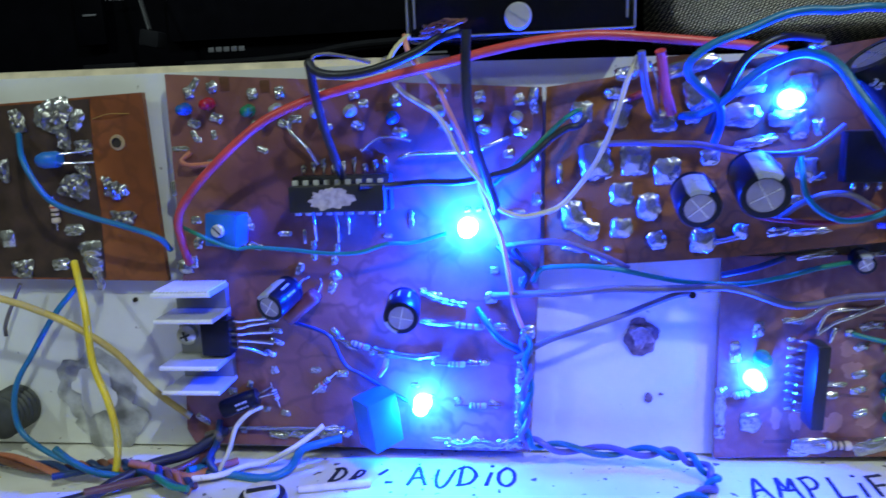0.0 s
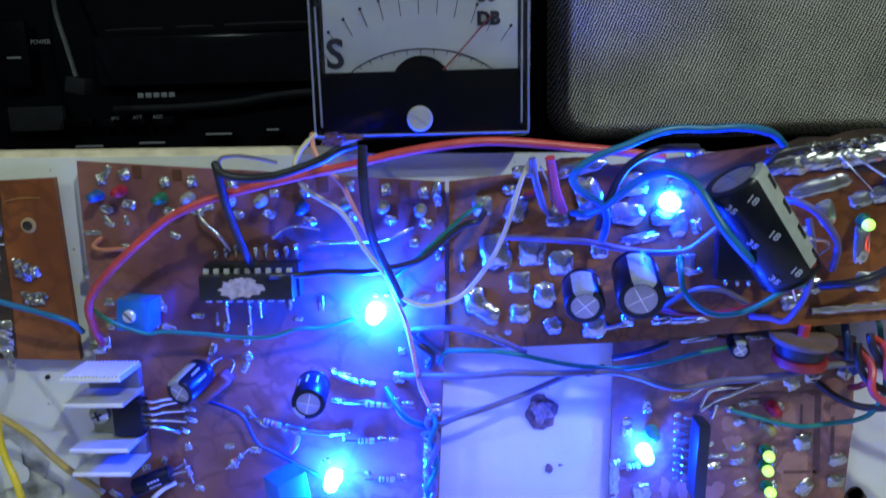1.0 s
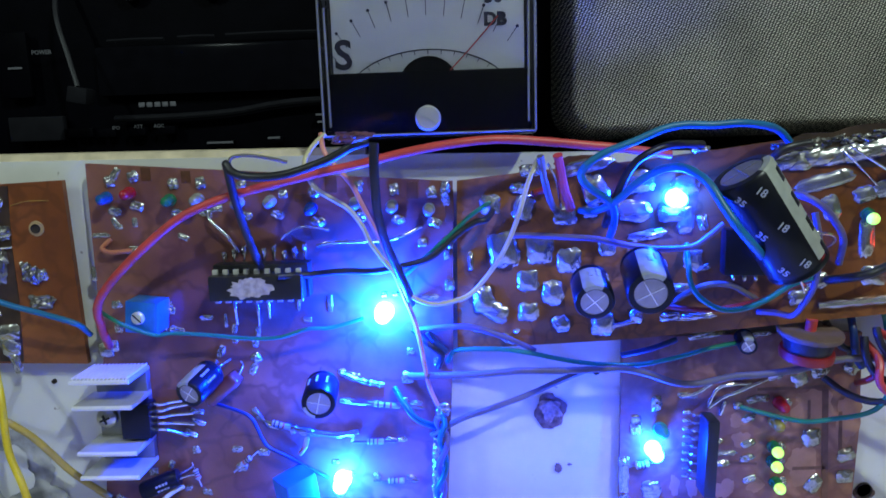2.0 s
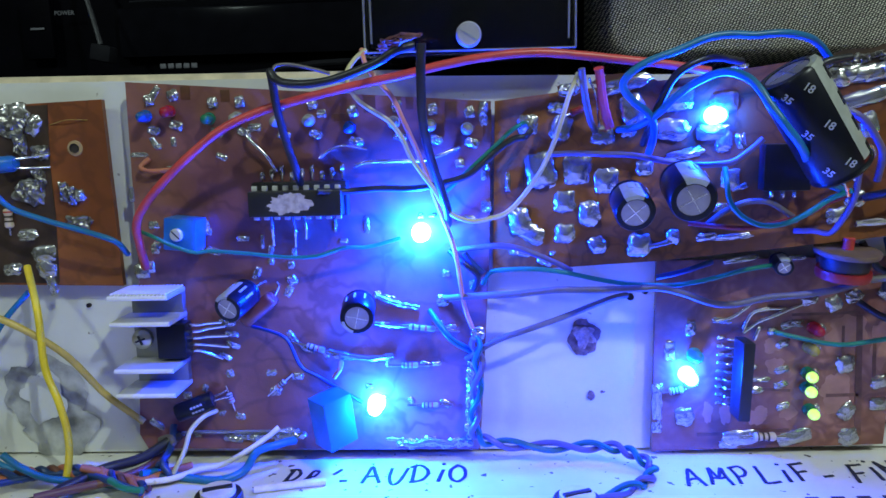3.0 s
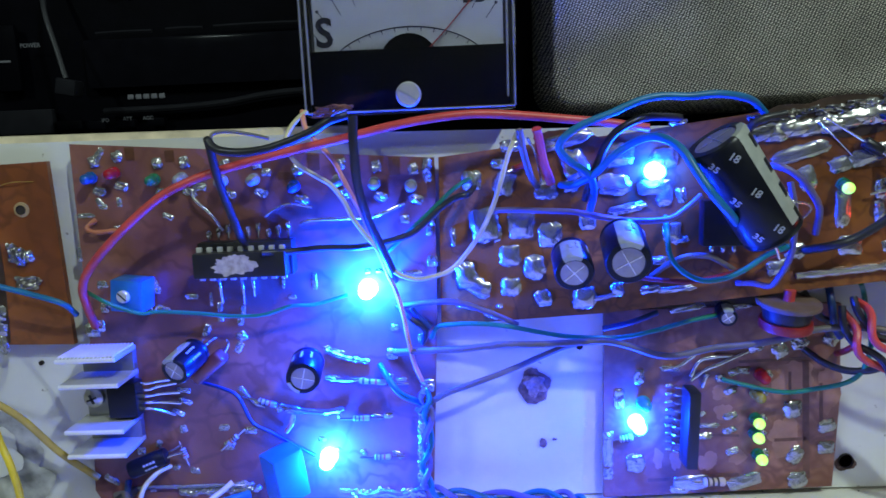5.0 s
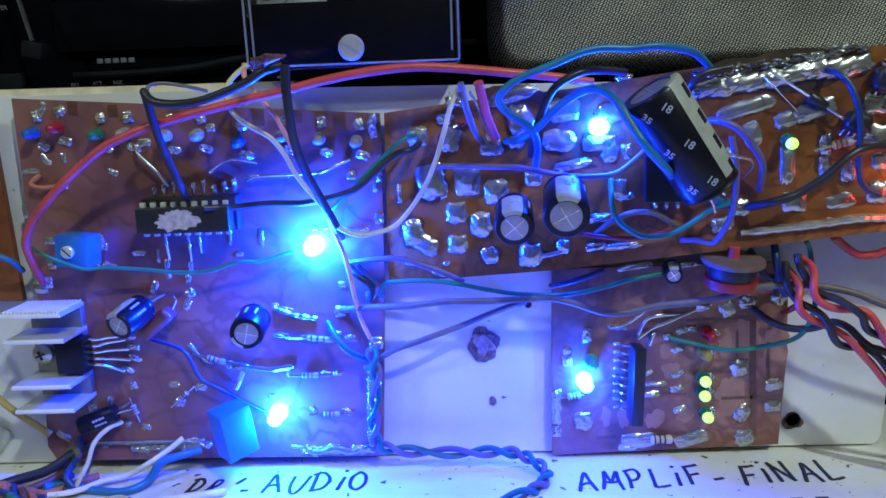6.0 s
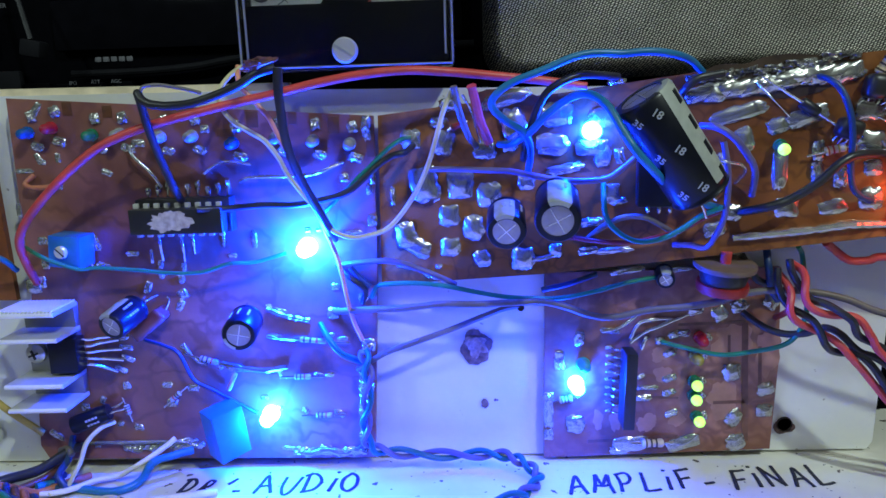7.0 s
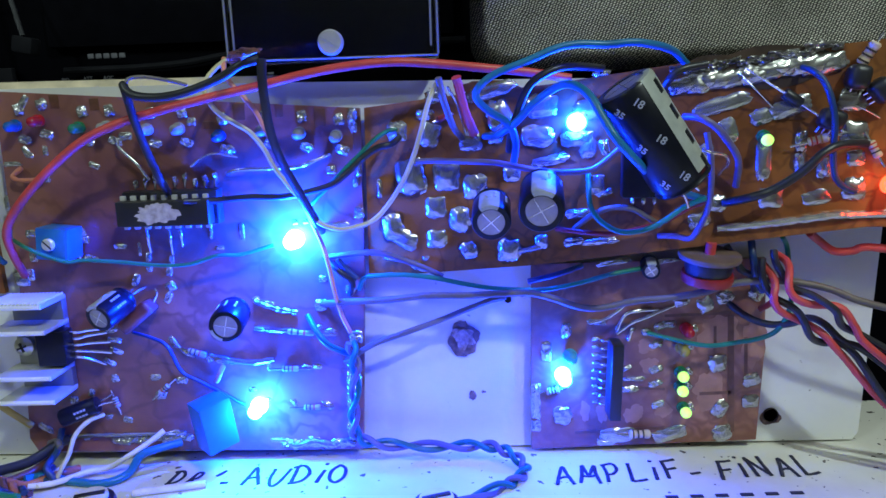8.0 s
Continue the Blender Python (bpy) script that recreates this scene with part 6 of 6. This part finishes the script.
# twisted green and violet pair: down the board edge, along the base and off
twisted((TEAL, VIOLET), 0.00078, [(0.0170, 0.1910, 0.0350), (0.0180, 0.1900, 0.0280), (0.0170, 0.1900, 0.0180), (0.0170, 0.1910, 0.0090), (0.0240, 0.1920, 0.0060), (0.0390, 0.1920, 0.0050), (0.0510, 0.1920, 0.0050), (0.0570, 0.1900, 0.0040), (0.0610, 0.1860, 0.0020), (0.0580, 0.1810, 0.0010), (0.0510, 0.1760, 0.0010), (0.028, 0.160, 0.0012), (0.005, 0.135, 0.0012)], 9, "teal and violet twisted pair along the base board", ("teal_strand", "violet_strand"))
# red and black twisted pairs at the panel's end
twisted((RED, BLK), 0.0009, [(0.1180, 0.1860, 0.0550), (0.1190, 0.1830, 0.0500), (0.1200, 0.1810, 0.0460), (0.1240, 0.1800, 0.0430), (0.1280, 0.1800, 0.0390), (0.1320, 0.1800, 0.0360), (0.1370, 0.1800, 0.0330), (0.150, 0.178, 0.018), (0.175, 0.172, 0.008), (0.22, 0.165, 0.002)], 2.6, "red and black twisted supply pair", ("red_strand", "black_strand"))
twisted((RED, BLK), 0.0009, [(0.1210, 0.1860, 0.0570), (0.1220, 0.1830, 0.0540), (0.1230, 0.1800, 0.0490), (0.1270, 0.1780, 0.0470), (0.1320, 0.1770, 0.0450), (0.1350, 0.1770, 0.0410), (0.1410, 0.1770, 0.0360), (0.165, 0.175, 0.020), (0.20, 0.168, 0.004)], 2.2, "second red and black twisted supply pair", ("red_strand", "black_strand"))
wire(BLK, 0.0009, [(0.1140, 0.1950, 0.0420), (0.1180, 0.1920, 0.0390), (0.1220, 0.1890, 0.0380), (0.1260, 0.1860, 0.0390), (0.1290, 0.1840, 0.0410), (0.1320, 0.1820, 0.0400), (0.1360, 0.1810, 0.0360), (0.1420, 0.1800, 0.0330), (0.16, 0.178, 0.018)], "black wire curving off the level board")
wire(BLK, 0.0009, [(0.1110, 0.1900, 0.0580), (0.1150, 0.1900, 0.0520), (0.1180, 0.1910, 0.0500), (0.1210, 0.1960, 0.0450)], "dark wire behind the coil")
wire(NAVY, 0.0009, [(0.1170, 0.1900, 0.0590), (0.1170, 0.1880, 0.0550), (0.1190, 0.1900, 0.0490), (0.1210, 0.1910, 0.0460)], "dark blue wire dropping behind the amplifier board")
wire(RED, 0.0010, [(0.1300, 0.1880, 0.0610), (0.1330, 0.1900, 0.0590), (0.1370, 0.1900, 0.0560), (0.1410, 0.1890, 0.0560), (0.1450, 0.1880, 0.0570), (0.165, 0.187, 0.054)], "red wire leaving behind the amplifier board")
wire(GREEN, 0.0006, [(0.0940, 0.1960, 0.0340), (0.1040, 0.1930, 0.0320), (0.1090, 0.1910, 0.0320), (0.1150, 0.1900, 0.0330), (0.1210, 0.1880, 0.0350), (0.1240, 0.1870, 0.0380), (0.1260, 0.1870, 0.0430), (0.1270, 0.1890, 0.0480), (0.1270, 0.1910, 0.0520), (0.1270, 0.1930, 0.0570), (0.1240, 0.1890, 0.0600)], "green wire looping from the level board")
wire(DRED, 0.0008, [(0.1230, 0.1960, 0.0400), (0.1230, 0.1920, 0.0420), (0.1240, 0.1900, 0.0440)], "dark red wire stub")
# bundle on the base at the left
twisted((BROWN, NAVY, ORANGEW), 0.00085, [(-0.135, 0.188, 0.004), (-0.1030, 0.1800, 0.0040), (-0.0950, 0.1810, 0.0040), (-0.0880, 0.1820, 0.0040), (-0.0790, 0.1810, 0.0040), (-0.0720, 0.1790, 0.0030), (-0.0640, 0.1760, 0.0020)], 5, "bundle of brown, blue and orange wires on the base board", ("brown_strand", "blue_strand", "orange_strand"))
wire(BLK, 0.0014, [(-0.125, 0.150, 0.002), (-0.0910, 0.1690, 0.0020), (-0.0840, 0.1760, 0.0030), (-0.0780, 0.1830, 0.0040), (-0.0700, 0.1870, 0.0050), (-0.0640, 0.1910, 0.0080), (-0.0630, 0.1940, 0.0080)], "thick black cable rising from the base to the audio board")
wire(TEAL, 0.0009, [(-0.1010, 0.1790, 0.0100), (-0.0960, 0.1780, 0.0070), (-0.0890, 0.1780, 0.0040), (-0.0790, 0.1800, 0.0020), (-0.0660, 0.1780, 0.0010)], "teal wire lying on the base board")
wire(NAVY, 0.0009, [(-0.0640, 0.1940, 0.0110), (-0.0630, 0.1890, 0.0070), (-0.0630, 0.1840, 0.0050), (-0.0610, 0.1830, 0.0020), (-0.0650, 0.1840, 0.0020), (-0.0680, 0.1880, 0.0020), (-0.0640, 0.1880, 0.0030)], "blue wire hooking down from the audio board")
wire(CREAM, 0.00062, [(-0.0520, 0.1940, 0.0150), (-0.0540, 0.1900, 0.0150), (-0.0570, 0.1880, 0.0120), (-0.0580, 0.1860, 0.0080), (-0.0590, 0.1840, 0.0050), (-0.0610, 0.1830, 0.0020), (-0.0640, 0.1800, 0.0020)], "cream wire dropping from the audio board to the base")
wire(WHITEW, 0.00075, [(-0.0350, 0.1920, 0.0110), (-0.0380, 0.1900, 0.0090), (-0.0430, 0.1880, 0.0060), (-0.0500, 0.1890, 0.0020), (-0.0550, 0.1870, 0.0020), (-0.0600, 0.1820, 0.0020), (-0.0660, 0.1800, 0.0020)], "pale pinkish wire slanting along the base")
wire(SKY, 0.0011, [(-0.0310, 0.1930, 0.0070), (-0.0350, 0.1900, 0.0070), (-0.0400, 0.1880, 0.0060), (-0.0430, 0.1860, 0.0020), (-0.0480, 0.1830, 0.0010), (-0.0560, 0.1840, 0.0010), (-0.0650, 0.1850, 0.0020), (-0.0680, 0.1820, 0.0030)], "thick blue wire bent along the base board")
wire(ORANGEW, 0.0010, [(-0.0590, 0.1910, 0.0010), (-0.0620, 0.1860, 0.0020), (-0.0670, 0.1810, 0.0020), (-0.0720, 0.1810, 0.0030), (-0.0820, 0.1800, 0.0060)], "orange wire among the bundle")
wire(WHITEW, 0.0010, [(-0.0380, 0.1780, 0.0010), (-0.0300, 0.1800, 0.0010), (-0.0210, 0.1820, 0.0010)], "white sleeve lying on the base board", "wire_sleeve")
wire(GREY, 0.0008, [(-0.0680, 0.1940, 0.0070), (-0.0640, 0.1910, 0.0090), (-0.0620, 0.1890, 0.0080)], "grey hook of wire")
wire(NAVY, 0.0009, [(-0.1004, 0.1760, 0.0040), (-0.0938, 0.1791, 0.0040), (-0.0863, 0.1811, 0.0040), (-0.0780, 0.1792, 0.0040), (-0.0692, 0.1746, 0.0040), (-0.0628, 0.1713, 0.0040)], "blue wire in the bundle on the base board")
wire(GREEN, 0.0008, [(-0.0724, 0.1755, 0.0050), (-0.0667, 0.1716, 0.0050), (-0.0620, 0.1705, 0.0050)], "short green wire end in the bundle")
wire(BROWN, 0.0011, [(-0.0886, 0.1707, 0.0030), (-0.0814, 0.1749, 0.0030), (-0.0739, 0.1794, 0.0030), (-0.0683, 0.1865, 0.0030), (-0.0679, 0.1950, 0.0030)], "dark brown wire lying on the base board")
for p in ((-0.0430, 0.1680, 0.0060), (0.0390, 0.1650, 0.0060)):
    k = thing("preset_knob", pose(p[0], p[1], 0.0), "black round preset with a white slotted top", "knob", "preset knobs")
    part("body", lathe([(0, 0), (0.0056, 0), (0.0056, 0.0045), (0.0052, 0.0055), (0, 0.0055)], 26), BLACK, k)
    top = part("cap", lathe([(0, 0.0054), (0.0040, 0.0054), (0.0040, 0.0066), (0, 0.0068)], 22), WHITEW, k, "white slotted cap")
    part("slot", box(0.0066, 0.0012, 0.0006), BLACK, top, "", pose(0, 0, 0.0068, 0, 0, 20))
can = thing("black_component", along((-0.1255, 0.190, 0.0125), (-0.1255, 0.2005, 0.0125)), "dark ribbed round rubber piece fixed to the panel near the bundle", "capacitor")
RIBS = [(0, 0), (0.0050, 0)]
for k in range(6):
    RIBS += [(0.0058, 0.0004 + 0.0017 * k), (0.0063, 0.0009 + 0.0017 * k), (0.0058, 0.0014 + 0.0017 * k)]
part("case", lathe(RIBS + [(0.0058, 0.0105), (0, 0.0105)], 26), mat("ribbed_rubber", (0.045, 0.048, 0.042), 0.55, 0, 0.3, 300, 0.2, 700), can)

# ---- handwriting on the base ----
GLYPHS = {
    "A": (((0, 0), (0.28, 0.55), (0.55, 1), (0.72, 0.5), (0.92, -0.02)), ((0.15, 0.34), (0.5, 0.4), (0.85, 0.36))),
    "U": (((0, 1), (0.02, 0.4), (0.3, 0.02), (0.65, 0.2), (0.9, 1.02)),),
    "D": (((0.16, 0.95), (0.1, 0.5), (0.02, 0)), ((-0.12, 0.9), (0.5, 1), (0.88, 0.6), (0.6, 0.12), (-0.15, -0.02))),
    "i": (((0.1, 0), (0.2, 0.4), (0.28, 0.72)), ((0.34, 1.04), (0.37, 1.08), (0.39, 1.12))),
    "O": (((0.5, 1), (0.12, 0.72), (0.1, 0.25), (0.45, 0), (0.85, 0.3), (0.88, 0.75), (0.55, 1.02), (0.4, 0.94)),),
}
GLYPHS |= {
    "M": (((-0.05, 0), (0.1, 0.45), (0.16, 0.98), (0.42, 0.42), (0.78, 0.98), (0.82, 0.5), (0.98, -0.05)), ((0.1, 0.4), (0.5, 0.36), (0.85, 0.42))),
    "P": (((0.12, 0), (0.18, 0.5), (0.1, 0.98)), ((-0.05, 0.95), (0.55, 1.02), (0.74, 0.72), (0.5, 0.46), (0.16, 0.42))),
    "L": (((0.02, 1.05), (0.06, 0.5), (0.1, 0.05), (0.12, 0.0), (0.5, 0.03), (0.9, 0.1))),
}
GLYPHS |= {
    "F": (((0.02, -0.02), (0.16, 0.5), (0.24, 0.95), (0.28, 0.97), (0.6, 0.98), (1.02, 1.03)), ((0.14, 0.48), (0.4, 0.5), (0.72, 0.54))),
    "N": (((0.02, 0), (0.1, 0.5), (0.14, 1), (0.18, 0.97), (0.45, 0.5), (0.74, 0.03), (0.78, 0.05), (0.84, 0.5), (0.95, 1.05))),
    "R": (((0.02, 0), (0.2, 0.5), (0.3, 0.95), (0.7, 0.92), (0.62, 0.55), (0.28, 0.45), (0.5, 0.25), (0.95, 0.08)),),
    "-": (((0, 0.22), (0.25, 0.24), (0.55, 0.26)),),
    "'": (((0.0, 0.62), (0.2, 0.85), (0.42, 1.1)),),
    ".": (((0, 0.05), (0.05, 0.06), (0.10, 0.05)),),
}


def handwriting(word, start, end, height, seed, label):
    """Marker letters drawn in strokes on the base from start to end, each a little crooked."""
    rng = random.Random(seed)
    t = thing("handwriting", Matrix(), label, "writing")
    a, b = Vector(start), Vector(end)
    ang = math.degrees(math.atan2(b.y - a.y, b.x - a.x))
    wide = [0.55 if ch in "i'.-" else 1.0 for ch in word]
    step = (b - a).length / sum(wide[:-1])
    for k, ch in enumerate(word):
        p = a.lerp(b, sum(wide[:k]) / sum(wide[:-1]))
        m = pose(p.x, p.y + rng.uniform(-0.0005, 0.0005), 0.00016, 0, 0, ang + rng.uniform(-5, 5))
        strokes = GLYPHS[ch] if isinstance(GLYPHS[ch][0][0], tuple) else (GLYPHS[ch],)
        bm = bmesh.new()
        for line in strokes:
            lean = rng.uniform(0.02, 0.14)
            tube_rings(bm, smooth_line([Vector((step * 0.76 * (x + lean * z) + rng.uniform(-1, 1) * 0.0001, height * z + rng.uniform(-1, 1) * 0.00012, 0)) for x, z in line], 6), 0.00050, 8, 0.25)
        for v in bm.verts:
            v.co.z *= 0.22
        part("letter", bm, INK, t, "", m)
    return t


handwriting("DR.'-", (-0.0320, 0.1840, 0.0000), (-0.0180, 0.1825, 0.0000), 0.0064, 1, "blue marker title handwritten on the white base")
handwriting("AUDiO", (-0.0120, 0.1820, 0.0000), (0.0100, 0.1830, 0.0000), 0.0085, 2, "blue marker word handwritten on the white base")
handwriting("AMPLiF-", (0.0685, 0.1805, 0.0000), (0.1030, 0.1825, 0.0000), 0.0085, 3, "black marker word handwritten on the white base")
handwriting("FiNAL", (0.1100, 0.1820, 0.0000), (0.1310, 0.1830, 0.0000), 0.0090, 4, "black marker word handwritten on the white base")
under = thing("handwriting", Matrix(), "row of marker strokes that cannot be read", "writing")
for px in range(6):
    p = Vector((0.0950, 0.1740, 0.0000)).lerp(Vector((0.1250, 0.1750, 0.0000)), px / 5)
    part("stroke", box(0.0030, 0.0011, 0.0002, 0, (p.x, p.y, 0.0002)), INK, under)
